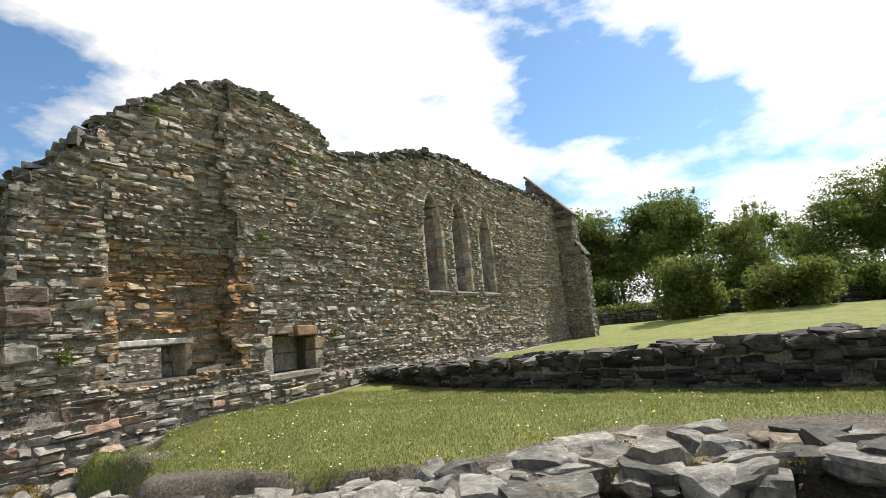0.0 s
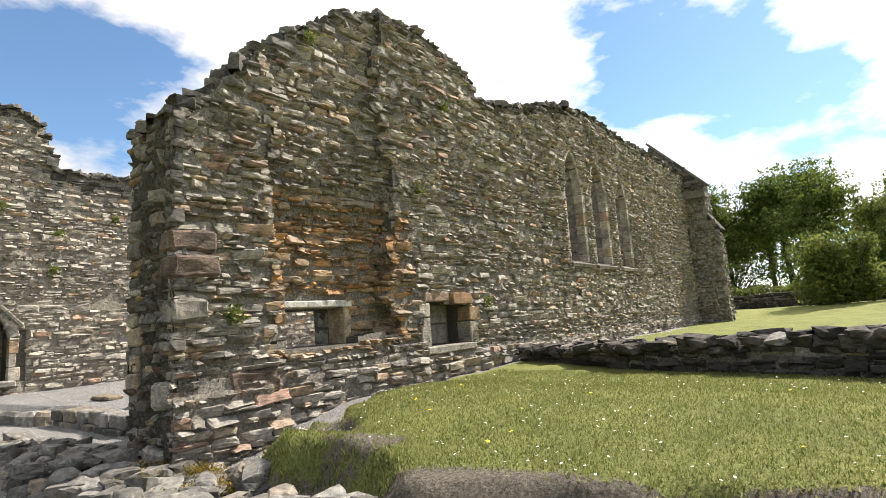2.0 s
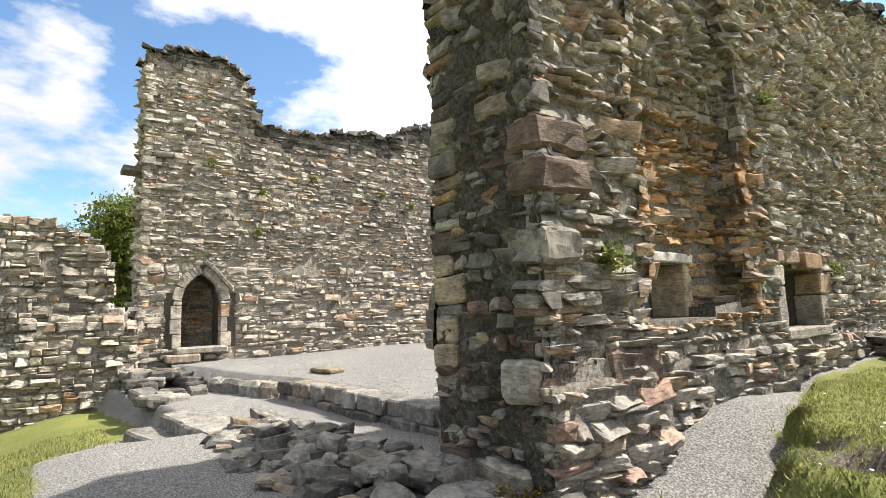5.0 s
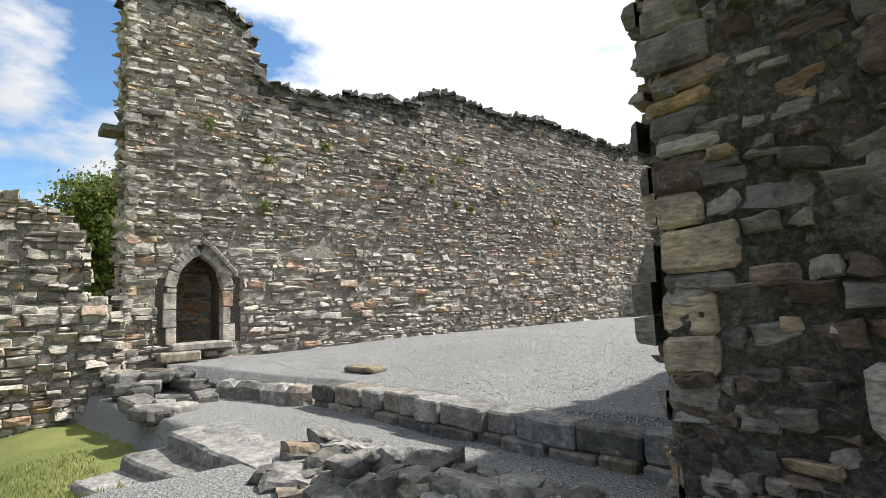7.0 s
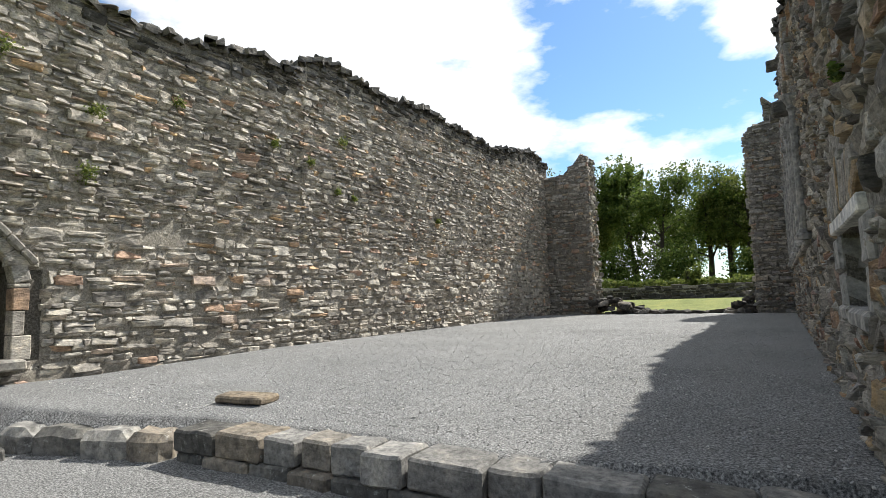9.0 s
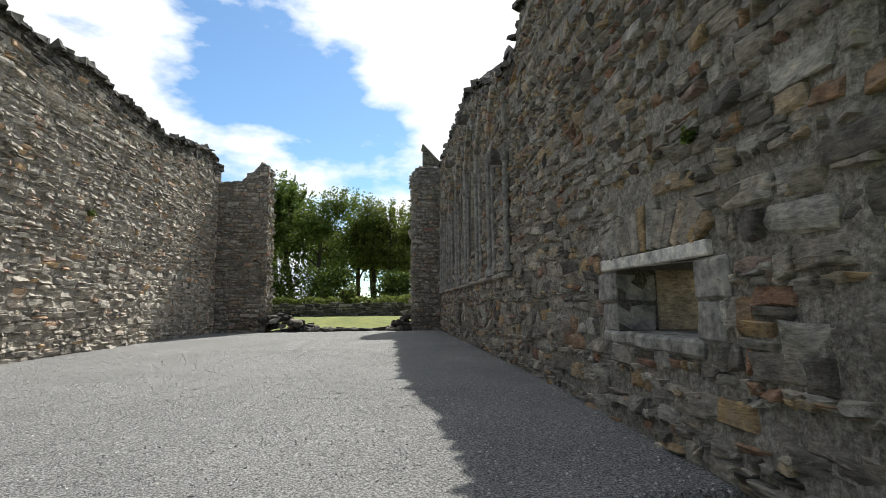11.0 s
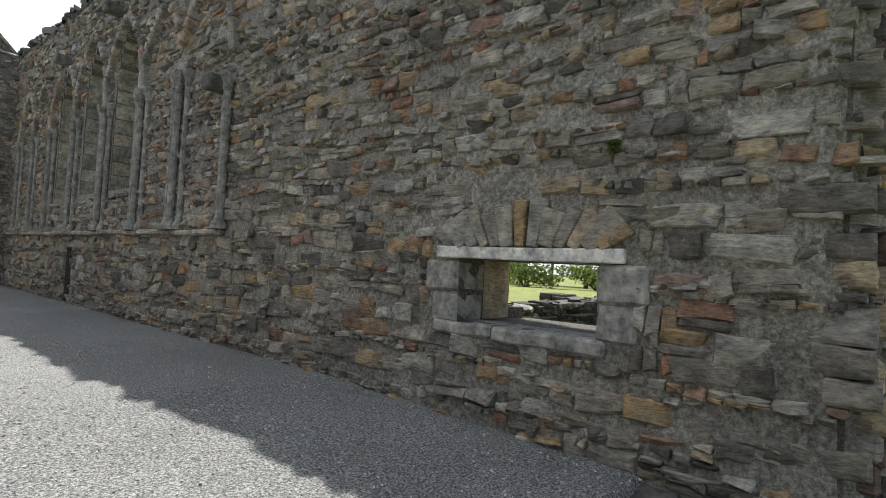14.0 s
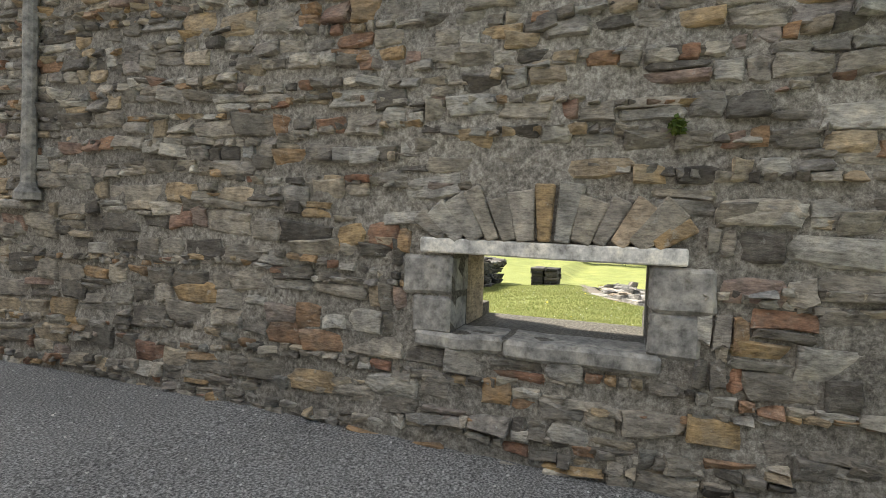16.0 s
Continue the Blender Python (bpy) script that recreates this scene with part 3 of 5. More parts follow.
ground = sheet("ground", spaced(-14, 15, 0.3, -1, 12.5, 0.085), spaced(-4, 31, 0.3, 1.5, 9.5, 0.085), ground_z, M_GROUND, "mown lawn with daisies, bare earth and worn gravel paths", "ground", ground_cover)


def floor_z(x, y):
    kerb = 4.6 + (x + 6.05) * 0.075 if x > -6.3 else 4.5 + (x + 6.1) * 0.33
    dip = -0.2 + 0.2 * smooth(5, 10, y) + 0.12 * smooth(-6.5, -10.5, x) * smooth(10, 4, y)
    dip += 0.1 * smooth(-2.2, -0.2, x) * smooth(10, 5, y)
    if y < kerb + 0.1:
        dip = -0.65
    return dip + 0.012 * noise.noise(Vector((x * 0.8, y * 0.8, 9)))


floor = sheet("gravel_floor", np.linspace(-11.1, 0.1, 46).tolist(), np.linspace(3.2, 28.2, 126).tolist(), floor_z, M_GRAVEL, "pale grey gravel floor of the roofless hall", "floor")

# ---- south wall ----
S_TOP = ragged(profile([(3.7, 4.3), (4.4, 4.9), (5.4, 6.05), (6.1, 6.65), (6.7, 7.1), (7.4, 7.6), (8.1, 7.85), (9.1, 7.9), (10.1, 7.72), (11.2, 7.52), (11.5, 6.95), (12.2, 6.95), (14, 7.42), (17.3, 8.38), (19.4, 8.62), (22.4, 8.45), (26.2, 8.55), (29.4, 8.55), (33, 8.6)]), 1.0)
W_IN = (5.62, 7.14, 0.9, 1.56)      # the low window, inner side
RECESS = (5.3, 8.15)                # the flue recess of the outer side
AUMBRY = (9.0, 10.5, 0.68, 1.76)
LANCETS = [(16.45, 17.75), (18.6, 19.95), (21.0, 22.25)]
L_SILL, L_SPRING = 2.85, 5.3


def lancet_top(a, lo, hi):
    """A pointed arch over the opening."""
    w = hi - lo
    d = abs(a - (lo + hi) / 2)
    return L_SPRING + math.sqrt(max(0.0, (w * 1.15) ** 2 - (d + w * 0.65) ** 2)) * 1.15


def recess_edges(z):
    """The flue recess narrows and widens with its torn edges."""
    return RECESS[0] - 0.12 * math.sin(z * 2.3) - 0.08 * math.sin(z * 7.1), RECESS[1] + 0.16 * math.sin(z * 1.7 + 1) + 0.1 * math.sin(z * 6.3) - 0.12 * smooth(3.5, 7, z)


def s_outer(y, z):
    lo, hi = recess_edges(z)
    x = 1.62 - 0.05 * max(0, min(1, (z - 1.5) / 3)) if y < lo else 1.38 - 0.018 * max(0.0, y - 9)
    if lo < y < hi and z > 0.95:
        x = 0.98 if z < 3.3 else 0.98 + 0.22 * min(1, (z - 3.3) / 0.8)
    if AUMBRY[0] < y < AUMBRY[1] and AUMBRY[2] < z < AUMBRY[3]:
        x = 0.75
    if z < 0.45:
        x += 0.08
    return x


south = thing("wall_south", (0.7, 16, 0), "tall ruined rubble sandstone wall with lancets and a low window", "ruined wall", kind="structure")
holes = [(W_IN[0], W_IN[1], lambda a: (W_IN[2], W_IN[3]))]
for lo, hi in LANCETS:
    holes.append((lo, hi, lambda a, lo=lo, hi=hi: (L_SILL, lancet_top(a, lo, hi))))
holes.append((20.15, 20.65, lambda a: (-0.5, 1.35)))
edges = sorted(set(np.arange(3.78, 32.9, 0.14).round(3).tolist() + [W_IN[0], W_IN[1], RECESS[0], RECESS[1], AUMBRY[0], AUMBRY[1], 20.15, 20.65, 32.9] + [v for p in LANCETS for v in p]))


def s_drop(y):
    """How far the inner half of the wall top has fallen below the outer."""
    return float(np.interp(y, [3.7, 5, 12, 14, 18, 22, 29], [0.0, 0.6, 0.85, 0.65, 0.45, 0.25, 0.1]))


def S_TOP_IN(y):
    return S_TOP(y) - s_drop(y)


def s_core_faces(y, z):
    if z > S_TOP_IN(y) - 0.2:
        return 0.6, s_outer(y, z) - 0.06
    if y < 4.0:
        return 0.05 + 0.25 * (4.05 - y) / 0.3, s_outer(y, z) - 0.06
    slit = 20.15 < y < 20.65 and z < 1.4
    return (0.5 if slit else 0.032), s_outer(y, z) - 0.06


core = core_columns("wall_core", edges, lambda a: -0.8, lambda a: S_TOP(a) - 0.06, s_core_faces, holes[:4], M_MORTAR, None)
# West end gets the darker core too, putting its shade into the colour.
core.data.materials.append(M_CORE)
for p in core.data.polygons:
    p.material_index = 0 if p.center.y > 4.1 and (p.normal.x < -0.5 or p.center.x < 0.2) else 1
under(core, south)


def s_skip(a0, a1, z0, z1):
    m = (a0 + a1) / 2
    if a1 > W_IN[0] - 0.3 and a0 < W_IN[1] + 0.35 and z1 > W_IN[2] - 0.05 and z0 < W_IN[3] + 0.13:
        return True
    for lo, hi in LANCETS:
        if a1 > lo - 0.12 and a0 < hi + 0.12 and z1 > L_SILL - 0.1 and z0 < lancet_top(min(max(m, lo), hi), lo, hi) + 0.15:
            return True
    return False


def s_skip_out(a0, a1, z0, z1):
    if a1 > AUMBRY[0] and a0 < AUMBRY[1] and z1 > AUMBRY[2] and z0 < AUMBRY[3]:
        return True
    if a1 > W_IN[0] and a0 < W_IN[1] and z1 > W_IN[2] and z0 < W_IN[3] + 0.12:
        return True
    return s_skip(a0, a1, z0, z1) if a0 > 9 else False


def voussoir_zone(a0, a1, z0, z1):
    m = (a0 + a1) / 2
    return abs(m - 6.4) < 0.95 and z0 < 2.3 - 0.35 * abs(m - 6.4) and z1 > 1.7


def s_skip_in(a0, a1, z0, z1):
    if a1 > 20.15 and a0 < 20.65 and z0 < 1.45:
        return True
    return s_skip(a0, a1, z0, z1) or voussoir_zone(a0, a1, z0, z1)


def s_skip_open(a0, a1, z0, z1):
    """The opening of the low window alone."""
    return a1 > W_IN[0] and a0 < W_IN[1] and z1 > W_IN[2] and z0 < W_IN[3]


out_stones = courses((0, 0, 0), (0, 1, 0), (1, 0, 0), 3.75, 32.9, lambda a: -0.45, S_TOP, 11, heights=(0.05, 0.16), lengths=(1.2, 4.2), skip=s_skip_out, offset=s_outer, proud=0.036, depth=0.14)


def out_mat(s):
    y, z = s[2], s[3]
    if RECESS[0] - 0.1 < y < RECESS[1] + 0.4 and 0.8 < z < 3.6:
        return M_OCHRE
    if z > S_TOP(y) - 0.28:
        return M_CAP
    return M_OUT


s_face = thing("south_wall_outer_face", (1.4, 16, 0), "weathered grey-brown rubble facing with an ochre scorched recess", "stone facing", kind="structure")
def lay_on(parent, stones, mat_of, near, default, limit=300):
    before = set(o.name for o in scene.objects)
    lay(parent, stones, mat_of, near, default, limit)
    inv = Matrix.Translation(parent.location).inverted()
    for o in scene.objects:
        if o.name not in before:
            o.matrix_parent_inverse = inv


lay_on(s_face, out_stones, out_mat, (1.6, 4.6, 1.2), M_OUT)
mortar_skin(s_face, (0, 0, 0), (0, 1, 0), (1, 0, 0), 3.72, 32.9, -0.5, S_TOP, 0.055, s_outer, -0.026, 0.016, M_JOINT, 811, s_skip_out)

in_stones = courses((0, 0, 0), (0, 1, 0), (-1, 0, 0), 3.78, 28.2, lambda a: -0.3, S_TOP_IN, 12, offset=lambda a, z: -0.25 * max(0.0, (4.05 - a) / 0.3), heights=(0.06, 0.22), lengths=(0.9, 3.0), skip=s_skip_in, proud=0.015, wander=0.06, joint=0.012, depth=0.1, miss=0.04, lean=0.05)
s_face_in = thing("south_wall_inner_face", (0, 16, 0), "brown and grey rubble facing with wide mortar joints", "stone facing", kind="structure")
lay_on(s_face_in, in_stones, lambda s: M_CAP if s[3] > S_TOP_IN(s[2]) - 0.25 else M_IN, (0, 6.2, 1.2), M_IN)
mortar_skin(s_face_in, (0, 0, 0), (0, 1, 0), (-1, 0, 0), 3.74, 12.2, -0.35, S_TOP_IN, 0.035, lambda a, z: -0.25 * max(0.0, (4.05 - a) / 0.3), -0.023, 0.009, M_MORTAR, 812, s_skip_open)
mortar_skin(s_face_in, (0, 0, 0), (0, 1, 0), (-1, 0, 0), 12.2, 28.2, -0.35, S_TOP_IN, 0.07, None, -0.026, 0.012, M_MORTAR, 813, lambda a0, a1, z0, z1: s_skip(a0, a1, z0, z1) or (a1 > 20.15 and a0 < 20.65 and z0 < 1.45))

# cheeks of the flue recess
for y, n, x0, x1, seed in ((RECESS[1], -1, 0.95, 1.36, 14), (RECESS[0], 1, 0.95, 1.58, 15)):
    lay_on(s_face, courses((0, y, 0), (1, 0, 0), (0, n, 0), x0, x1, lambda a: 0.95, lambda a: 5.7 if seed == 15 else 7.4, seed, heights=(0.07, 0.18), lengths=(1.2, 2.5), offset=lambda a, z: n * (recess_edges(z)[1 if n < 0 else 0] - y), proud=0.05), lambda s: M_OCHRE if s[3] < 3.3 else M_OUT, (1.2, y, 1.5), M_OUT, 40)

# western end of the south wall
end_stones = courses((0, 3.75, 0), (1, 0, 0), (0, -1, 0), 0.26, 1.62, lambda a: -0.5, lambda a: 4.4 + 0.1 * math.sin(a * 5), 13, heights=(0.07, 0.22), lengths=(1.0, 2.6), proud=0.035, depth=0.14, miss=0.12, lean=0.08)
s_end = thing("south_wall_broken_end", (0.8, 3.75, 0), "broken rubble end of the wall, dark and mortared", "stone facing", kind="structure")
# Mostly dark stones: weathered, and with the end's shade put into their tone.
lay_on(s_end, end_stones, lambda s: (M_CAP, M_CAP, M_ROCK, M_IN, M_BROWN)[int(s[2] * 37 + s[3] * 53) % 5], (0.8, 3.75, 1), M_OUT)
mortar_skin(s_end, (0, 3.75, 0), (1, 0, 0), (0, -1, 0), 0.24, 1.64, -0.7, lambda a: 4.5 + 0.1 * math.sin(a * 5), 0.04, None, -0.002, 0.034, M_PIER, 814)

# capping stones along the top
cap = []
rng = np.random.default_rng(21)
for y in np.arange(3.8, 32.7, 0.16):
    for x in np.arange(0.1, s_outer(y, 9) - 0.05, 0.27):
        if rng.random() < 0.72:
            sx, sy, sz = rng.uniform(0.2, 0.42), rng.uniform(0.15, 0.34), rng.uniform(0.07, 0.2)
            c = Vector((x + rng.normal(0, 0.05), y, S_TOP(y) - s_drop(y) * max(0.0, 1 - x / 0.6) - 0.03 + rng.uniform(-0.05, 0.05)))
            m = Matrix.Translation(c) @ Euler((rng.normal(1.57, 0.15), rng.normal(0, 0.15), rng.uniform(0, 6.28))).to_matrix().to_4x4() @ Matrix.Diagonal((sx, sz, sy, 1))
            cap.append((int(rng.integers(len(TEMPLATES))), m))
under(joined_stones("capping_stones", cap, M_CAP), south)

# ---- north wall ----
N_TOP = ragged(profile([(2.4, 8.4), (3.2, 8.62), (4.6, 8.65), (5.2, 8.1), (5.42, 6.85), (7.1, 6.85), (8.1, 7.08), (8.6, 7.22), (10.4, 7.28), (10.7, 7.72), (11.7, 7.98), (13.8, 7.75), (16.4, 8.0), (21.5, 7.8), (22, 7.75), (26.3, 8.6), (27.5, 8.3), (28.6, 8.1)]), 4.0)
D = (3.45, 4.55, 0.3)
D_SPRING = 1.55


def door_top(a):
    d = abs(a - (D[0] + D[1]) / 2)
    return D_SPRING + math.sqrt(max(0.0, 1.05 ** 2 - (d + 0.5) ** 2)) * 0.86


north = thing("wall_north", (-11.5, 15, 0), "tall ruined rubble wall with a pointed doorway", "ruined wall", kind="structure")
edges = sorted(set(np.arange(2.5, 28.6, 0.1).round(3).tolist() + [D[0], D[1]]))
core = core_columns("wall_core", edges, lambda a: -1.0, lambda a: N_TOP(a) - 0.06, lambda y, z: (-12.2, -11.042), [(D[0], D[1], lambda a: (D[2], door_top(a)))], M_CORE, None)
under(core, north)


def n_skip(a0, a1, z0, z1):
    m = (a0 + a1) / 2
    return a1 > D[0] - 0.3 and a0 < D[1] + 0.3 and z1 > D[2] and z0 < door_top(min(max(m, D[0]), D[1])) + 0.22


n_stones = courses((-11, 0, 0), (0, 1, 0), (1, 0, 0), 2.5, 28.1, lambda a: -0.9 if a < 4.9 else -0.2, N_TOP, 31, heights=lambda z: (0.08, 0.26) if z < 2.6 else (0.055, 0.18), lengths=(1.1, 4.2), skip=n_skip, depth=0.125, joint=0.009, proud=0.024)
n_face = thing("north_wall_inner_face", (-11, 15, 0), "sunlit coursed rubble facing in warm grey and buff", "stone facing", kind="structure")
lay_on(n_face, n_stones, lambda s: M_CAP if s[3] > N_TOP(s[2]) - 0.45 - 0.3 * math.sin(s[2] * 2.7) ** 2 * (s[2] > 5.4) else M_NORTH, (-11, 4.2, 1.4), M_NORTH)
mortar_skin(n_face, (-11, 0, 0), (0, 1, 0), (1, 0, 0), 2.5, 28.1, -0.9, N_TOP, 0.065, None, -0.023, 0.013, M_PALE_JOINT, 815, n_skip)
end_stones = courses((-12.2, 2.5, 0), (1, 0, 0), (0, -1, 0), 0.0, 1.2, lambda a: -0.9, lambda a: 8.3, 33, heights=(0.12, 0.28), lengths=(1.2, 2.4), proud=0.05, depth=0.2)
n_end = thing("north_wall_broken_end", (-11.6, 2.5, 0), "toothed broken end of the tall wall", "stone facing", kind="structure")
lay_on(n_end, end_stones, None, (-11, 2.5, 1), M_NORTH, 100)
cap = []
for y in np.arange(2.5, 28.4, 0.17):
    for x in np.arange(-12.1, -10.95, 0.28):
        if rng.random() < 0.85:
            sx, sy, sz = rng.uniform(0.2, 0.42), rng.uniform(0.15, 0.34), rng.uniform(0.07, 0.2)
            m = Matrix.Translation((x + rng.normal(0, 0.05), y, N_TOP(y) - 0.05 + rng.uniform(-0.04, 0.03))) @ Euler((rng.normal(1.57, 0.15), rng.normal(0, 0.15), rng.uniform(0, 6.28))).to_matrix().to_4x4() @ Matrix.Diagonal((sx, sz, sy, 1))
            cap.append((int(rng.integers(len(TEMPLATES))), m))
under(joined_stones("capping_stones", cap, M_CAP), north)


# ---- east wall stubs ----
def stub(name, x0, x1, y0, y1, top, seed, side, label):
    """A piece of cross wall, with facings to the hall and at its broken end (side: -1 or +1 along x)."""
    t = thing(name, ((x0 + x1) / 2, y0, 0), label, "ruined wall", kind="structure")
    e = np.arange(x0 + 0.05, x1 - 0.04, 0.14).tolist() + [x1 - 0.05]
    under(core_columns("wall_core", e, lambda a: -0.5, lambda a: top(a) - 0.05, lambda a, z: (y0 + 0.06, y1 - 0.06), [], M_MORTAR, None, axis="x"), t)
    lay_on(t, courses((0, y0, 0), (1, 0, 0), (0, -1, 0), x0, x1, lambda a: -0.2, top, seed, heights=(0.07, 0.24), lengths=(1.2, 3.0), proud=0.025), None, ((x0 + x1) / 2, y0, 2), M_OUT, 120)
    mortar_skin(t, (0, y0, 0), (1, 0, 0), (0, -1, 0), x0, x1, -0.2, top, 0.08, None, -0.02, 0.02, M_JOINT, seed + 5)
    ex = x1 if side > 0 else x0
    lay_on(t, courses((ex, 0, 0), (0, 1, 0), (side, 0, 0), y0, y1, lambda a: -0.2, lambda a: top(ex - side * 0.1), seed + 1, heights=(0.14, 0.3), lengths=(1.2, 2.2), proud=0.05), None, (ex, y0, 2), M_OUT, 60)
    return t


stub("wall_east_stub_north", -11.0, -8.6, 28.0, 29.3, ragged(profile([(-11, 7.4), (-10, 7.5), (-9.3, 8.0), (-8.9, 8.55), (-8.6, 8.2)]), 7.0), 41, 1, "tall narrow stub of the ruined end wall")
stub("wall_east_stub_south", -1.4, 0.02, 28.0, 29.3, ragged(profile([(-1.4, 7.7), (-1.25, 8.3), (-0.6, 8.5), (0.1, 8.25)]), 8.0, 0.04), 43, -1, "stub of the ruined gable end wall with dressed quoins")



# ---- stones, blocks and dressings ----
def own(name, bm, mat, parent, label=""):
    return under(part(name, bm, mat, None, label), parent)


def rock_mesh(seed, mat, flat=0.5):
    """A split block: a subdivided cube with corners struck off, roughened."""
    rng = np.random.default_rng(seed)
    bm = bmesh.new()
    bmesh.ops.create_cube(bm, size=1)
    bmesh.ops.subdivide_edges(bm, edges=bm.edges[:], cuts=3, use_grid_fill=True)
    cuts = []
    for _ in range(9):
        n = Vector(rng.choice([-1, 1], 3) * rng.uniform(0.15, 1, 3)).normalized()
        cuts.append((n, rng.uniform(0.42, 0.6)))
    for v in bm.verts:
        for nrm, d in cuts:
            k = v.co.dot(nrm) - d
            if k > 0:
                v.co -= nrm * k
        v.co += 0.035 * noise.noise_vector(v.co * 2.1 + Vector((seed * 3.7, 0, 0))) + 0.035 * noise.noise_vector(v.co * 6.0 + Vector((seed, 5, 0)))
    bmesh.ops.scale(bm, vec=(1, 1, flat), verts=bm.verts)
    me = bpy.data.meshes.new("rock")
    bm.to_mesh(me)
    bm.free()
    me.materials.append(mat)
    return me


ROCKS = [rock_mesh(60 + i, M_ROCK, 0.45 + 0.05 * (i % 5)) for i in range(10)]
SLABS = [rock_mesh(80 + i, M_ROCK, 0.24 + 0.04 * (i % 3)) for i in range(6)]
PALE_SLABS = [rock_mesh(120 + i, M_PAVE, 0.26 + 0.05 * (i % 3)) for i in range(6)]
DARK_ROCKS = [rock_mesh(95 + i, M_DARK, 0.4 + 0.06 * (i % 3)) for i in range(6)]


def scatter_rocks(parent, meshes, rows, name="stone"):
    """rows: (x, y, z, size, turn, tip)."""
    for k, (x, y, z, s, turn, tip) in enumerate(rows):
        ob = new(name, meshes[k % len(meshes)])
        ob.parent = parent
        ob.matrix_parent_inverse = Matrix.Translation(parent.location).inverted()
        ob.matrix_basis = pose(x, y, z, tip, tip * 0.6, turn) @ Matrix.Diagonal((s, s * (0.65 + 0.3 * ((k * 7) % 5) / 5), s, 1))


# low window of the south wall
low_window = thing("window_1", (0.6, 6.4, 0.9), "low unglazed window opening with a cement-rendered surround", "window", kind="structure")
own("lintel", moved(block((0.42, 2.03, 0.125), 0.012, 0.008, 1, 3), pose(0.17, 6.395, 1.562, 0, 0, 0)), M_PALE, low_window, "pale concrete lintel")
own("lintel", moved(block((0.3, 1.98, 0.12), 0.015, 0.012, 2, 3), pose(0.86, 6.3, 1.585)), M_PALE, low_window, "pale concrete lintel")
own("jamb_block", moved(block((0.5, 0.44, 0.34), 0.03, 0.016, 3, 2), pose(0.235, 7.36, 1.21)), M_RENDER, low_window, "grey cement-rendered jamb")
own("jamb_block", moved(block((0.48, 0.34, 0.33), 0.03, 0.016, 4, 2), pose(0.235, 7.31, 0.88)), M_RENDER, low_window)
own("jamb_block", moved(block((0.5, 0.44, 0.33), 0.03, 0.02, 5, 2), pose(0.235, 5.4, 1.22)), M_RENDER, low_window)
own("jamb_block", moved(block((0.48, 0.36, 0.33), 0.03, 0.016, 6, 2), pose(0.235, 5.44, 0.89)), M_RENDER, low_window)
own("sill_stone", moved(block((0.5, 1.15, 0.15), 0.03, 0.018, 7, 3), pose(0.22, 6.1, 0.755, 0, 0, 0)), M_RENDER, low_window, "worn grey sill slab")
own("sill_stone", moved(block((0.5, 0.75, 0.14), 0.03, 0.02, 8, 3), pose(0.22, 7.06, 0.77)), M_RENDER, low_window)
own("outer_jamb", moved(block((0.5, 0.16, 0.68), 0.02, 0.015, 9, 3), pose(0.73, 7.2, 0.9)), M_OCHRE, low_window, "rusty brown jamb stone")
fan = np.linspace(-1.0, 1.0, 13)
for k, f in enumerate(fan):
    w, hgt = 0.13 + 0.03 * ((k * 5) % 3), 0.3 + 0.1 * ((k * 7) % 4) / 3 + 0.08 * (1 - abs(f))
    bm = block((0.16, w, hgt), 0.012, 0.012, 20 + k, 1)
    for v in bm.verts:
        v.co.y *= 0.72 + 0.5 * v.co.z / hgt
    own("voussoir", moved(bm, pose(0.04, 6.4 + 0.8 * f, 1.69, 52 * -f * 1, 0, 0)), [M_IN, M_IN, M_OUT, M_IN, M_IN][k % 5], low_window, "upright relieving-arch stone" if k == 0 else "")

# wall cupboard of the outer side
aumbry = thing("wall_recess", (1.3, 9.75, 0.68), "square wall cupboard recess lined with sandstone blocks", "wall recess", kind="structure")
for k, (x, y, z, sx, sy, sz, m) in enumerate([
        (1.2, 8.93, 0.66, 0.42, 0.3, 0.62, M_OUT), (1.22, 8.9, 1.29, 0.4, 0.34, 0.3, M_OUT), (1.2, 10.62, 0.66, 0.4, 0.32, 0.5, M_OUT),
        (1.22, 10.66, 1.17, 0.38, 0.4, 0.34, M_OCHRE), (1.2, 9.35, 1.62, 0.4, 0.8, 0.2, M_OUT), (1.24, 10.2, 1.55, 0.42, 0.7, 0.26, M_OCHRE),
        (0.7, 9.3, 0.68, 0.2, 0.62, 0.5, M_ASHLAR), (0.7, 9.98, 0.68, 0.2, 0.7, 0.46, M_ASHLAR), (0.7, 9.2, 1.19, 0.2, 0.5, 0.5, M_ASHLAR), (0.7, 9.9, 1.15, 0.2, 0.85, 0.52, M_ASHLAR),
        (1.22, 9.75, 0.52, 0.5, 1.7, 0.16, M_OUT)]):
    own("lining_block", moved(block((sx, sy, sz - 0.012), 0.02, 0.014, 40 + k, 2), pose(x, y, z)), m, aumbry)

# brown blocks and pale stones bonded into the pier
pier_blocks = thing("bonding_stones", (1.6, 4, 0.5), "large dark brown and pale quoin blocks bonded into the pier", "quoin stones", kind="structure")
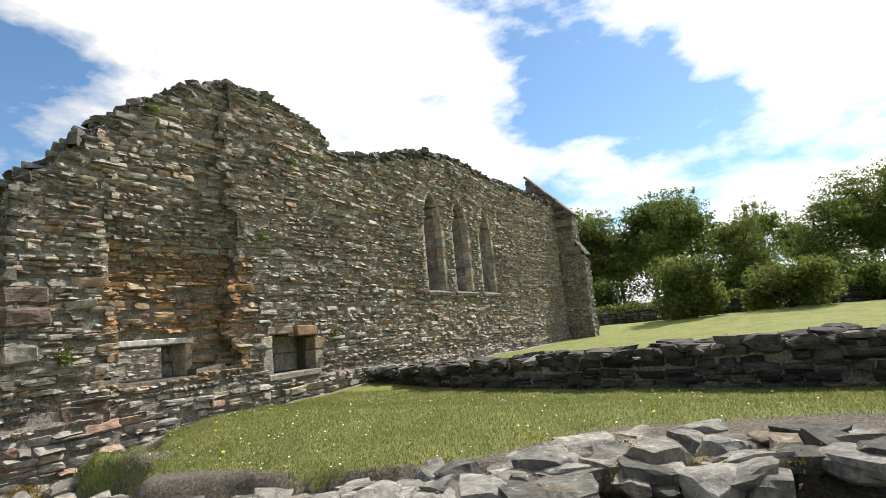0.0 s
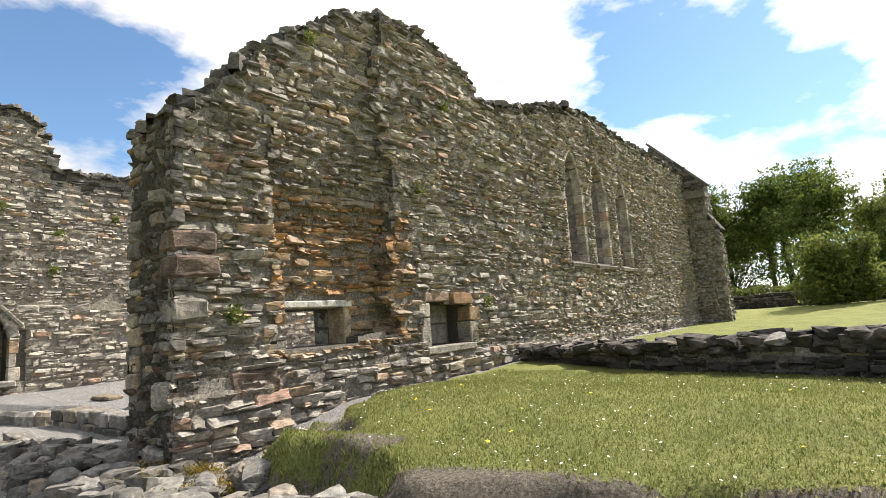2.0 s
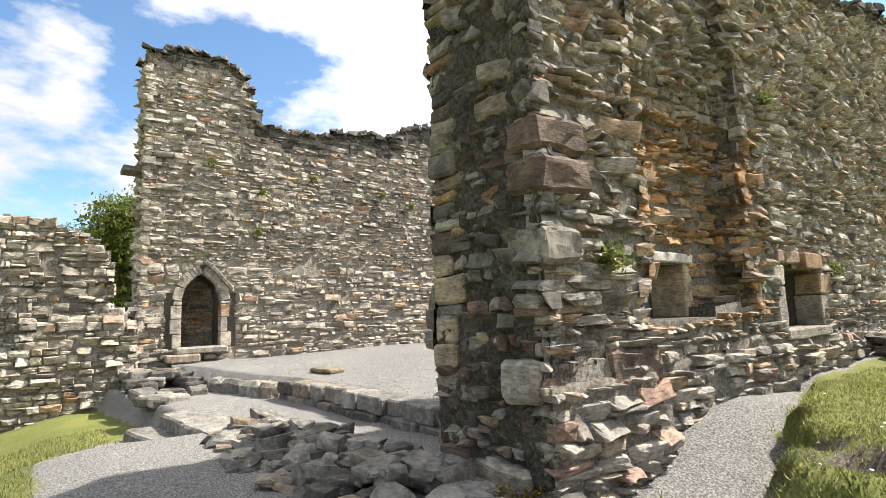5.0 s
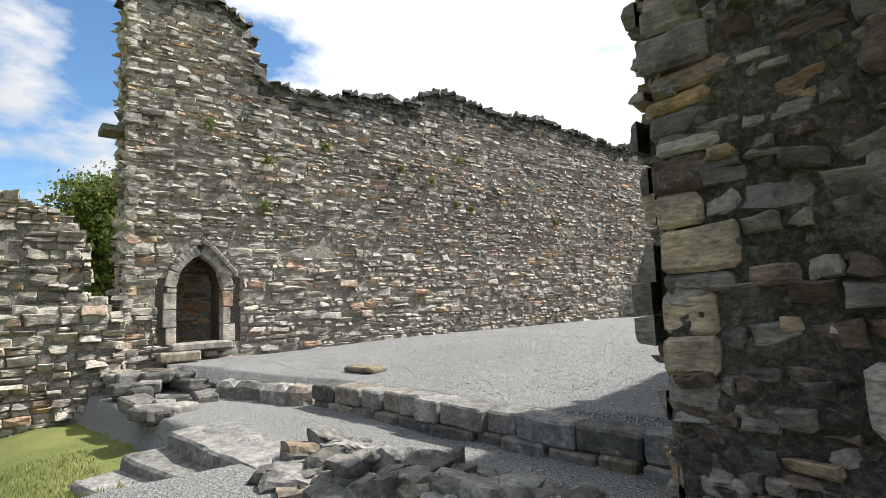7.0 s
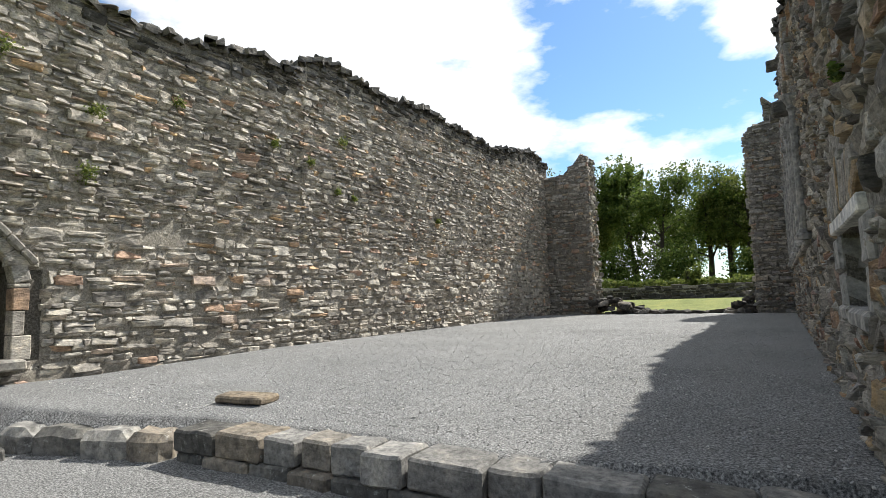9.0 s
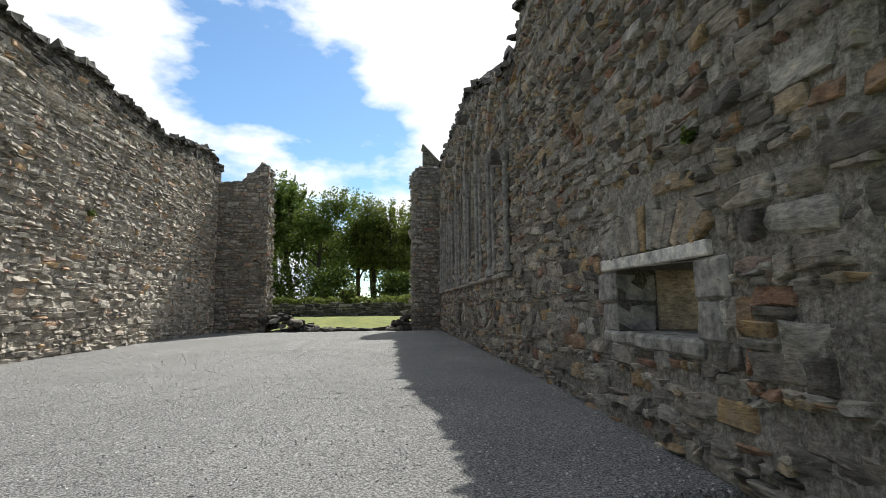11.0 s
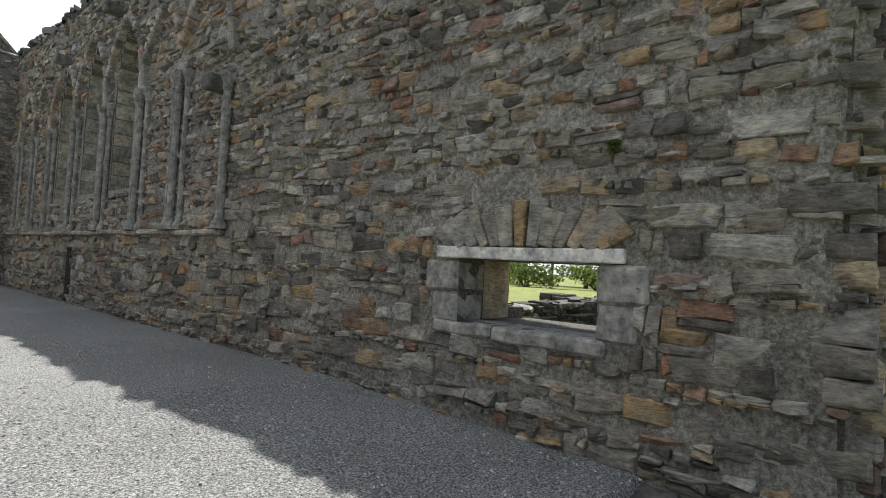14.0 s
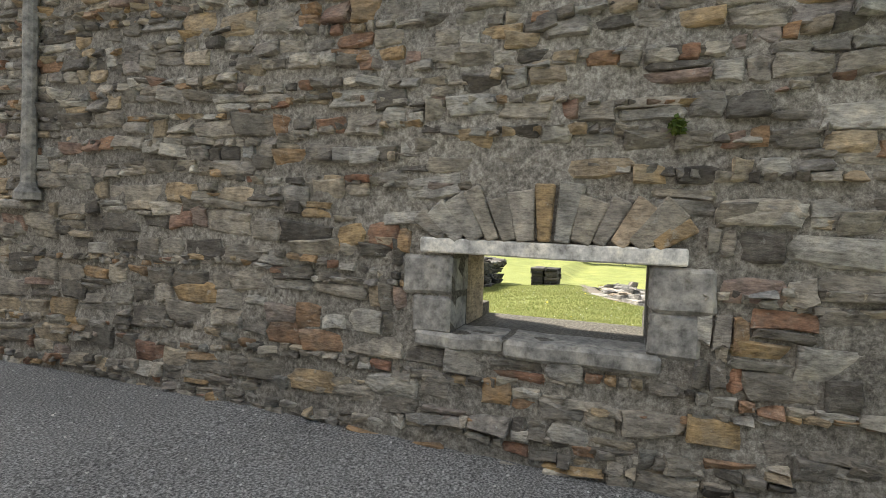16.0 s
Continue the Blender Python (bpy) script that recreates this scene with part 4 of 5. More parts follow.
for k, (x, y, z, sx, sy, sz, m) in enumerate([(1.53, 4.0, 2.36, 0.4, 0.62, 0.3, M_BROWN), (1.53, 4.02, 2.0, 0.42, 0.66, 0.33, M_BROWN), (1.52, 3.95, 1.42, 0.4, 0.5, 0.3, M_ASHLAR),
                                              (1.42, 4.0, 0.3, 0.42, 0.75, 0.34, M_OUT), (1.52, 4.05, 0.98, 0.36, 0.7, 0.14, M_OCHRE), (1.5, 4.9, 0.3, 0.4, 0.8, 0.4, M_BROWN),
                                              (1.2, 3.8, -0.5, 0.5, 0.3, 0.3, M_OUT)]):
    own("quoin", moved(block((sx, sy, sz), 0.045, 0.04, 55 + k, 3), pose(x - 0.03, y, z)), m, pier_blocks)
rng = np.random.default_rng(88)
z, k = -0.55, 0
while z < 4.25:
    h = rng.uniform(0.08, 0.27)
    sx, sy = rng.uniform(0.26, 0.46), rng.uniform(0.26, 0.4)
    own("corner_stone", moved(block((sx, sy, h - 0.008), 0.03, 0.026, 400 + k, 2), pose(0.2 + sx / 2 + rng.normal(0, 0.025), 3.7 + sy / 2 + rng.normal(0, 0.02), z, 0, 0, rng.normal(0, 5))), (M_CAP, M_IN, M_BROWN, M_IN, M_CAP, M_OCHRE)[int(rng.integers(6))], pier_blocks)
    z += h
    k += 1


# lancet windows
def arch_blocks(parent, lo, hi, sill, spring, top_fn, x, depth, side, mat, seed):
    """Jamb blocks and arch stones round a pointed opening in a face that looks along side * x."""
    rng = np.random.default_rng(seed)
    for y, s in ((lo, -1), (hi, 1)):
        z = sill
        while z < spring - 0.05:
            h = min(rng.uniform(0.28, 0.42), spring - z)
            w = rng.uniform(0.16, 0.28)
            own("jamb_stone", moved(block((depth, w, h - 0.012), 0.012, 0.008, int(rng.integers(90)), 1), pose(x, y + s * (w / 2 - 0.05), z)), mat, parent)
            z += h
    n = 7
    for s in (-1, 1):
        ys = [((lo + hi) / 2 + s * (hi - lo) / 2 * (1 - k / n)) for k in range(n + 1)]
        pts = [(y, top_fn(y, lo, hi)) for y in ys]
        pts[0] = (pts[0][0], spring)
        for (ya, za), (yb, zb) in zip(pts[:-1], pts[1:]):
            d = Vector((0, yb - ya, zb - za))
            ln = d.length
            out = Vector((0, -d.z, d.y)).normalized()
            if out.y * s < 0 and abs(out.y) > 0.05 or out.z < 0:
                out = -out
            c = Vector((x, (ya + yb) / 2, (za + zb) / 2)) + out * 0.08
            bm = bmesh.new()
            bmesh.ops.create_cube(bm, size=1)
            bmesh.ops.bevel(bm, geom=bm.edges[:], offset=0.05, segments=1, affect="EDGES")
            m = Matrix.Identity(4)
            for i in range(3):
                m[i][0], m[i][1], m[i][2], m[i][3] = (depth if i == 0 else 0), d.normalized()[i] * (ln * 1.02), out[i] * 0.24, c[i]
            bmesh.ops.transform(bm, matrix=m, verts=bm.verts)
            own("arch_stone", bm, mat, parent)


for k, (lo, hi) in enumerate(LANCETS):
    w = thing("window_%d" % (k + 2), (1.0, (lo + hi) / 2, L_SILL), "tall pointed lancet window without glass, dressed grey sandstone", "lancet window", "lancets of the hall", "structure")
    xo = s_outer((lo + hi) / 2, 4)
    arch_blocks(w, lo, hi, L_SILL, L_SPRING, lancet_top, xo - 0.18, 0.3, 1, M_OUT, 300 + k)
    arch_blocks(w, lo - 0.02, hi + 0.02, L_SILL, L_SPRING, lancet_top, 0.5, 0.9, 1, M_ASHLAR, 320 + k)
    bm = block((0.5, hi - lo + 0.35, 0.14), 0.02, 0.01, k, 2)
    own("window_sill", moved(bm, pose(xo - 0.16, (lo + hi) / 2, L_SILL - 0.16, 0, 14, 0)), M_ASHLAR, w)

# inner arcade of the south wall: string course, shafts and arches
arcade = thing("wall_arcade", (0, 19, 1.8), "worn arcade of slender shafts and pointed arches over a string course", "wall arcade", kind="structure")
y = 12.1
rng = np.random.default_rng(77)
while y < 27.6:
    ln = rng.uniform(0.6, 1.1)
    own("string_course", moved(block((0.16, ln - 0.015, 0.1), 0.025, 0.008, int(y * 3), 1), pose(-0.02, y + ln / 2, 1.8 + rng.normal(0, 0.008))), M_OUT, arcade)
    y += ln


def shaft(parent, y, x, r, z0, z1):
    bm = bmesh.new()
    prof = [(r * 1.9, 0), (r * 1.9, 0.08), (r * 1.35, 0.14), (r, 0.2)]
    n = max(3, int((z1 - z0) / 0.5))
    prof += [(r * (1 + 0.05 * math.sin(i * 2.1 + y)), 0.2 + (z1 - z0 - 0.5) * i / n) for i in range(1, n + 1)]
    prof += [(r * 1.4, z1 - z0 - 0.25), (r * 1.2, z1 - z0 - 0.2), (r * 2.1, z1 - z0 - 0.06), (r * 2.1, z1 - z0)]
    rings = []
    for rr, zz in prof:
        rings.append([bm.verts.new((rr * math.cos(a), rr * math.sin(a), zz)) for a in np.linspace(0, 2 * math.pi, 11)[:-1]])
    for a, b in zip(rings[:-1], rings[1:]):
        for i in range(10):
            bm.faces.new((a[i], a[(i + 1) % 10], b[(i + 1) % 10], b[i]))
    bm.faces.new(rings[-1])
    own("shaft", moved(bm, pose(x, y, z0)), M_RENDER, parent)


SHAFTS = [12.15, 14.05, 15.9, 18.15, 20.5, 22.7, 24.6, 26.4]
for k, y in enumerate(SHAFTS):
    shaft(arcade, y, -0.07, 0.075, 1.9, 4.9 if k else 4.5)
    if k:
        shaft(arcade, y - 0.28, -0.02, 0.06, 1.9, 4.9)
        shaft(arcade, y + 0.28, -0.02, 0.06, 1.9, 4.9)
    if k < len(SHAFTS) - 1:
        lo, hi = y, SHAFTS[k + 1]
        n = 9
        arc = []
        for s in np.linspace(-1, 1, 2 * n + 1):
            u = abs(s)
            arc.append(((lo + hi) / 2 + s * (hi - lo) / 2, 4.9 + math.sqrt(max(0, 1.6 ** 2 - (u * 0.62 + 0.98) ** 2)) * 1.35 * (hi - lo) / 2))
        for (ya, za), (yb, zb) in zip(arc[:-1], arc[1:]):
            if rng.random() < 0.28:
                continue
            d = math.hypot(yb - ya, zb - za)
            ang = math.degrees(math.atan2(zb - za, yb - ya))
            own("arch_stone", moved(block((0.2, d * 0.98, 0.16), 0.03, 0.012, int(ya * 10) % 50, 1), pose(-0.03, (ya + yb) / 2, (za + zb) / 2 - 0.05, ang, 0, 0)), M_OUT, arcade)
for y, z in ((17.7, 7.0), (21.5, 6.6), (12.3, 4.2)):
    own("corbel", moved(block((0.5, 0.3, 0.24), 0.03, 0.02, int(y), 1), pose(-0.14, y, z)), M_CAP, arcade, "projecting weathered corbel")

# gable end, coping and corner buttress
gable = thing("gable_end", (1, 32.5, 0), "raked gable with stone coping and a stepped corner buttress", "gable", kind="structure")


def rake(x):
    return 10.5 - 1.065 * max(0.0, x + 0.5)


under(core_columns("gable_core", np.arange(-0.6, 2.2, 0.1).tolist(), lambda a: 7.0, lambda a: rake(a) - 0.05, lambda a, z: (31.8, 32.7), [], M_JOINT, None, axis="x"), gable)
lay_on(gable, courses((0, 31.76, 0), (1, 0, 0), (0, -1, 0), -0.6, 2.1, lambda a: 7.5, lambda a: rake(a) - 0.05, 51, heights=(0.1, 0.24), lengths=(1.2, 2.8), proud=0.02), None, (1.5, 31.7, 8), M_CAP, 60)
for k in range(6):
    a = -0.45 + k * 0.47
    own("coping_stone", moved(block((0.71, 1.1, 0.13), 0.02, 0.012, k, 1), pose(a, 32.25, rake(a) - 0.04, 0, 46.8, 0)), M_CAP, gable, "raked coping slab" if k == 0 else "")
for x0, x1, y0, y1, h, fall in ((1.0, 2.0, 32.0, 33.2, 7.7, 0.2), (1.95, 2.5, 32.08, 33.1, 6.0, 0.9)):
    bm = block((x1 - x0 - 0.12, y1 - y0 - 0.12, h + 0.4), 0.02)
    crest = max(v.co.z for v in bm.verts)
    for v in bm.verts:
        if v.co.z > crest - 0.1 and v.co.x > 0:
            v.co.z -= fall
    own("buttress_core", moved(bm, pose((x0 + x1) / 2, (y0 + y1) / 2, -0.6)), M_JOINT, gable)
    lay_on(gable, courses((0, y0, 0), (1, 0, 0), (0, -1, 0), x0, x1, lambda a: -0.4, lambda a: h - fall * (a - x0) / (x1 - x0), 61, heights=(0.16, 0.34), lengths=(1.0, 2.0), proud=0.012), None, (2, 32, 2), M_ASHLAR, 60)
    lay_on(gable, courses((x1, 0, 0), (0, 1, 0), (1, 0, 0), y0, y1, lambda a: -0.4, lambda a: h - fall, 62, heights=(0.16, 0.34), lengths=(1.0, 2.2), proud=0.012), None, (2, 32, 2), M_ASHLAR, 60)
own("weathering_slab", moved(block((1.1, 1.15, 0.1), 0.02, 0.012, 9, 1), pose(2.25, 32.6, 5.55, 0, 58, 0)), M_CAP, gable, "sloping buttress cap")
own("string_course", moved(block((1.55, 0.1, 0.12), 0.02, 0.01, 4, 1), pose(1.75, 31.98, 2.3)), M_ASHLAR, gable)

# pointed doorway of the north wall
door = thing("door_1", (-11, 4, 0.3), "pointed doorway with dressed jambs and a broken hood mould", "doorway", kind="structure")
arch_blocks(door, D[0], D[1], D[2], D_SPRING, lambda a, lo, hi: door_top(a), -11.1, 0.3, 1, M_NORTH, 401)
for k in range(4):
    f0, f1 = k / 4, (k + 1) / 4
    ya, za, yb, zb = 3.98 + 0.75 * f0, 2.66 - 0.78 * f0 ** 1.2, 3.98 + 0.75 * f1, 2.66 - 0.78 * f1 ** 1.2
    own("hood_stone", moved(block((0.2, math.hypot(yb - ya, zb - za), 0.13), 0.03, 0.012, k, 1), pose(-10.97, (ya + yb) / 2, (za + zb) / 2 - 0.06, math.degrees(math.atan2(zb - za, yb - ya)), 0, 0)), M_ASHLAR, door, "weathered hood mould" if k == 0 else "")
own("door_sill", moved(block((0.5, 1.3, 0.17), 0.03, 0.02, 5, 2), pose(-10.95, 4.0, 0.15)), M_ASHLAR, door)
own("door_sill", moved(block((0.45, 0.8, 0.2), 0.03, 0.02, 6, 2), pose(-10.72, 3.5, -0.05)), M_ASHLAR, door)
own("blocking_core", moved(block((0.4, 1.6, 2.9), 0.0), pose(-12.3, 4.0, -0.2)), M_MORTAR, door)
lay_on(door, courses((-12.1, 0, 0), (0, 1, 0), (1, 0, 0), 3.4, 4.6, lambda a: 0.2, lambda a: 2.5, 403, heights=(0.1, 0.22), lengths=(1.5, 3.0)), None, (-12, 4, 1), M_OCHRE, 80)
# projecting ledge and plants of the north wall
own("ledge_stone", moved(block((0.7, 0.6, 0.14), 0.02, 0.02, 3, 1), pose(-11.5, 2.35, 5.0)), M_CAP, n_end, "projecting ledge slab")


# ---- kerb wall, steps and paving west of the hall ----
kerb = thing("kerb_wall", (-3, 4.8, -0.6), "low kerb wall of squared weathered sandstone blocks", "kerb", kind="structure")
rng = np.random.default_rng(91)
for row, (z0, h) in enumerate(((-0.72, 0.27), (-0.44, 0.24))):
    s = 0.0
    while s < 6.0:
        ln = rng.uniform(0.32, 0.72)
        x, y = -6.05 + s + ln / 2, 4.6 + 0.075 * (s + ln / 2) + rng.normal(0, 0.025) - 0.02 * (1 - row)
        own("kerb_stone", moved(block((ln - 0.02, rng.uniform(0.36, 0.5), h + rng.uniform(-0.01, 0.035)), 0.025, 0.02, int(rng.integers(99)), 2), pose(x, y, z0, 0, rng.normal(0, 1.2), 4.3 + rng.normal(0, 2))), M_ROCK if row == 0 or rng.random() < 0.4 else M_PAVE, kerb)
        s += ln
for k, (x, y, ln, turn) in enumerate([(-8.25, 3.82, 0.55, 14), (-7.6, 4.02, 0.7, 20), (-6.95, 4.2, 0.62, 22), (-6.42, 4.38, 0.5, 30)]):
    own("kerb_stone", moved(block((ln, 0.42, 0.42), 0.09, 0.04, 70 + k, 3), pose(x, y, -0.68, 0, 0, turn)), M_ROCK, kerb, "rounded kerb boulder")
slab = thing("loose_slab", (-6.5, 5.65, -0.2), "flat loose slab lying on the gravel", "stone slab")
own("slab_stone", moved(block((0.75, 0.42, 0.09), 0.03, 0.03, 4, 3), pose(-6.5, 5.62, -0.19, 0, 2, 12)), M_ROCK, slab)

steps = thing("stone_steps", (-5.2, 2.2, -0.9), "three worn stone steps leading down to the grass", "steps")
for k, (ln, wd, ht, x, y, z, turn) in enumerate([(1.35, 0.8, 0.3, -5.35, 2.72, -0.84, 5), (1.4, 0.78, 0.3, -3.98, 2.86, -0.85, 6), (2.25, 0.62, 0.25, -4.95, 2.28, -1.0, 13), (1.7, 0.6, 0.2, -5.1, 1.72, -1.1, 15)]):
    own("step", moved(block((ln, wd, ht), 0.035, 0.03, 1 + k, 4), pose(x, y, z, 0, 0, turn)), M_PAVE, steps)
paving = thing("paving_slabs", (-7, 3.2, -0.55), "uneven flat slabs before the doorway", "paving", kind="structure")
for k in range(26):
    x, y = rng.uniform(-10.6, -7.2), rng.uniform(2.3, 3.9)
    own("paving_slab", moved(block((rng.uniform(0.4, 0.9), rng.uniform(0.3, 0.6), 0.2), 0.03, 0.035, k, 2), pose(x, y, -0.66 + 0.32 * smooth(-8.5, -10.6, x) + rng.uniform(0, 0.05), rng.normal(0, 2), rng.normal(0, 2), rng.uniform(-20, 20))), M_ROCK, paving)

# rubble at the foot of the pier, and the slabby heap beside it
foot = thing("rubble_heap", (1.6, 3.1, -0.5), "mossy fallen blocks at the foot of the pier", "rubble")
rows = []
for k in range(74):
    x = rng.uniform(0.9, 3.4)
    y = rng.uniform(2.6, 4.1) + 0.15 * (x - 1.5)
    rows.append((x, y, ground_z(x, y) + rng.uniform(0.0, 0.14), rng.uniform(0.2, 0.52), rng.uniform(0, 360), rng.normal(0, 9)))
scatter_rocks(foot, ROCKS + SLABS, rows)
heap = thing("rubble_heap", (-1.2, 2.7, -0.5), "heap of small grey tilted stones from a fallen wall", "rubble")
rows = []
for k in range(230):
    x = rng.uniform(-3.3, 0.8)
    y = rng.uniform(2.4, 3.85)
    rows.append((x, y, ground_z(x, y) + 0.2 * (1 - abs(y - 3.1) / 0.75) + rng.uniform(-0.1, 0.06), rng.uniform(0.14, 0.42), rng.uniform(0, 360), rng.normal(0, 14)))
scatter_rocks(heap, SLABS + ROCKS, rows)

M_MOSS = leaf_material("moss", [(0.0, (0.09, 0.075, 0.015)), (0.6, (0.21, 0.16, 0.03)), (1.0, (0.38, 0.24, 0.045))])
for k in range(16):
    x, y = rng.uniform(1.3, 3.3), rng.uniform(3.0, 4.3)
    moss = thing("moss_clump", (x, y, ground_z(x, y) + 0.14), "yellow-green moss cushion on the fallen blocks", "moss", "moss at the pier foot")
    g = rng.normal(0, 1, (260, 3)) * [0.1, 0.08, 0.035]
    q = g.shape[0]
    tri = np.concatenate([g[:, None] + rng.normal(0, 0.012, (q, 3, 3))]).reshape(-1, 3)
    under(mesh_part("moss_leaves", tri + np.array(moss.location), np.arange(q * 3).reshape(-1, 3), M_MOSS), moss)

# ruined footing wall in the foreground
footing = thing("ruined_footing", (8, 4, 0), "broad ruined footing wall of loose pale and grey blocks", "ruined wall")
rows = []
line = FOOTING
for k in range(300):
    f = rng.random() * (len(line) - 1)
    i = int(f)
    x = line[i][0] + (line[i + 1][0] - line[i][0]) * (f - i)
    y = line[i][1] + (line[i + 1][1] - line[i][1]) * (f - i)
    wdt = rng.random() ** 0.8 * (1.1 + 0.9 * smooth(7, 10, x))
    x, y = x + wdt * 0.5, y - wdt * 0.87
    rise = 0.1 + 0.2 * smooth(6, 10, x)
    z = -0.2 + 0.11 * smooth(6, 10, x) + rise * (0.35 + 0.65 * min(1, wdt)) * rng.uniform(0.3, 0.8)
    rows.append((x, y, z, rng.uniform(0.16, 0.36 + 0.16 * smooth(7, 9.5, x)) * (1 + 0.35 * smooth(8, 10, x) * rng.random()), rng.uniform(0, 360), rng.normal(0, 7)))
scatter_rocks(footing, ROCKS + PALE_SLABS[:4] + SLABS + SLABS, rows[:300])
for k in range(26):
    i = int(rng.integers(60))
    x, y, z = rows[i * 5][0], rows[i * 5][1], rows[i * 5][2]
    moss = thing("moss_clump", (x, y, z + 0.03), "orange-yellow moss between the footing stones", "moss", "moss on the footing")
    g = rng.normal(0, 1, (240, 3)) * [0.09, 0.07, 0.025]
    tri = (g[:, None] + rng.normal(0, 0.011, (240, 3, 3))).reshape(-1, 3)
    under(mesh_part("moss_leaves", tri + np.array(moss.location), np.arange(720).reshape(-1, 3), M_MOSS), moss)

# low wall crossing the lawn, shade put into its dark stone tones
low = thing("low_wall", (8, 9.6, 0), "low ruined foundation wall, its stone toned dark for shade", "low wall", kind="structure")
LOW = [(1.5, 12.3), (5.0, 11.2), (8.5, 10.3), (13.6, 9.85)]
for k, ((xa, ya), (xb, yb)) in enumerate(zip(LOW[:-1], LOW[1:])):
    u = Vector((xb - xa, yb - ya, 0))
    ln = u.length
    u.normalize()
    nrm = Vector((u.y, -u.x, 0))
    if nrm.y > 0:
        nrm = -nrm
    top = ragged(profile([(0, 0.3 + 0.15 * min(k, 3)), (ln, 0.3 + 0.15 * min(k + 1, 3))]), 20.0 + k, 0.07)
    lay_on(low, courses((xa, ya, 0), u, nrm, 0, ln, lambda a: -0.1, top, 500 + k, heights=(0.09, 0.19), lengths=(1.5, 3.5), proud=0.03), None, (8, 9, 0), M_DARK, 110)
    vs, fs = [], []
    for a in np.arange(0, ln + 0.01, 0.4):
        p = Vector((xa, ya, 0)) + u * a
        for o, zz in ((-0.06, -0.3), (-0.06, top(a) - 0.08), (-0.9, top(a) - 0.08), (-0.9, -0.3)):
            q = p + nrm * o
            vs.append((q.x, q.y, zz))
    for i in range(len(vs) // 4 - 1):
        for j in range(4):
            fs.append((4 * i + j, 4 * i + (j + 1) % 4, 4 * i + 4 + (j + 1) % 4, 4 * i + 4 + j))
    under(mesh_part("wall_core", vs, fs, M_MORTAR), low)
    rows = []
    for a in np.arange(0.1, ln, 0.26):
        for o in (0.1, 0.45, 0.8):
            p = Vector((xa, ya, 0)) + u * (a + rng.normal(0, 0.08)) - nrm * (o + rng.normal(0, 0.05))
            rows.append((p.x, p.y, top(a) - 0.03 + rng.uniform(-0.03, 0.05), rng.uniform(0.3, 0.55), rng.uniform(0, 360), rng.normal(0, 6)))
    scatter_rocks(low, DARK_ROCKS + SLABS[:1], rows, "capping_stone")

# footings seen through the low window, out on the lawn
for k, (x, y, w, d, h) in enumerate([(13.4, 8.3, 1.0, 0.9, 0.5), (15.5, 14.0, 1.3, 1.1, 0.4)]):
    pile = thing("footing_stack", (x, y, 0.3), "small stack of thin dark footing stones on the lawn", "stone stack", "footings on the lawn")
    z = ground_z(x, y) - 0.05
    while h > 0:
        for i in range(4):
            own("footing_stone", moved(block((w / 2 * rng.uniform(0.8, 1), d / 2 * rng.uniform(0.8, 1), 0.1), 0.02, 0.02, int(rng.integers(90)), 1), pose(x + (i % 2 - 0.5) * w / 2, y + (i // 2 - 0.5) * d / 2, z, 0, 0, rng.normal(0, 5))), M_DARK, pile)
        z += 0.098
        h -= 0.1

# ruins beyond the west end
west = thing("wall_west_low", (-11.3, 1.4, -0.5), "low ruined rubble wall with a stepped broken top", "ruined wall", kind="structure")
w_top = ragged(profile([(-0.6, 0.2), (0.1, 0.5), (0.5, 1.1), (1.3, 1.3), (2.1, 1.35), (2.5, 0.9)]), 30.0, 0.12)
under(core_columns("wall_core", np.arange(-0.6, 2.5, 0.15).tolist(), lambda a: -1.3, lambda a: w_top(a) - 0.05, lambda y, z: (-11.9, -10.75), [], M_MORTAR, None), west)
lay_on(west, courses((-10.7, 0, 0), (0, 1, 0), (1, 0, 0), -0.6, 2.45, lambda a: -1.1, w_top, 601, heights=(0.12, 0.24), lengths=(1.2, 2.6), proud=0.04), None, (-10.7, 1.5, 0), M_NORTH, 150)
lay_on(west, courses((0, -0.6, 0), (1, 0, 0), (0, -1, 0), -11.9, -10.7, lambda a: -1.1, lambda a: 0.1, 602, heights=(0.12, 0.24), lengths=(1.2, 2.6), proud=0.04), None, (-10.7, -0.6, 0), M_NORTH, 40)
far_w = thing("wall_west_far", (-14, -1.5, 0), "ruined wall with a small arched window and beam sockets", "ruined wall", kind="structure")
f_top = ragged(profile([(-9, 4.0), (-3, 4.2), (0.2, 4.1), (1.5, 3.7), (2.0, 3.3), (2.3, 2.6)]), 33.0, 0.1)


def arch_far(a):
    return 3.1 + math.sqrt(max(0.0, 0.45 ** 2 - (a + 0.95) ** 2))


under(core_columns("wall_core", np.arange(-9, 2.2, 0.15).tolist(), lambda a: -1.3, lambda a: f_top(a) - 0.05, lambda y, z: (-15.2, -14.06), [(-1.4, -0.5, lambda a: (2.5, arch_far(a)))], M_MORTAR, None), far_w)
lay_on(far_w, courses((-14, 0, 0), (0, 1, 0), (1, 0, 0), -9, 2.2, lambda a: -1.1, f_top, 603, heights=(0.14, 0.28), lengths=(1.2, 2.6), proud=0.04, skip=lambda a0, a1, z0, z1: (a1 > -1.4 and a0 < -0.5 and z1 > 2.5 and z0 < 3.55) or (1.5 < (z0 + z1) / 2 < 1.72 and int((a0 + 20) * 1.1) % 3 == 0)), None, (-14, 0, 0), M_NORTH, 200)

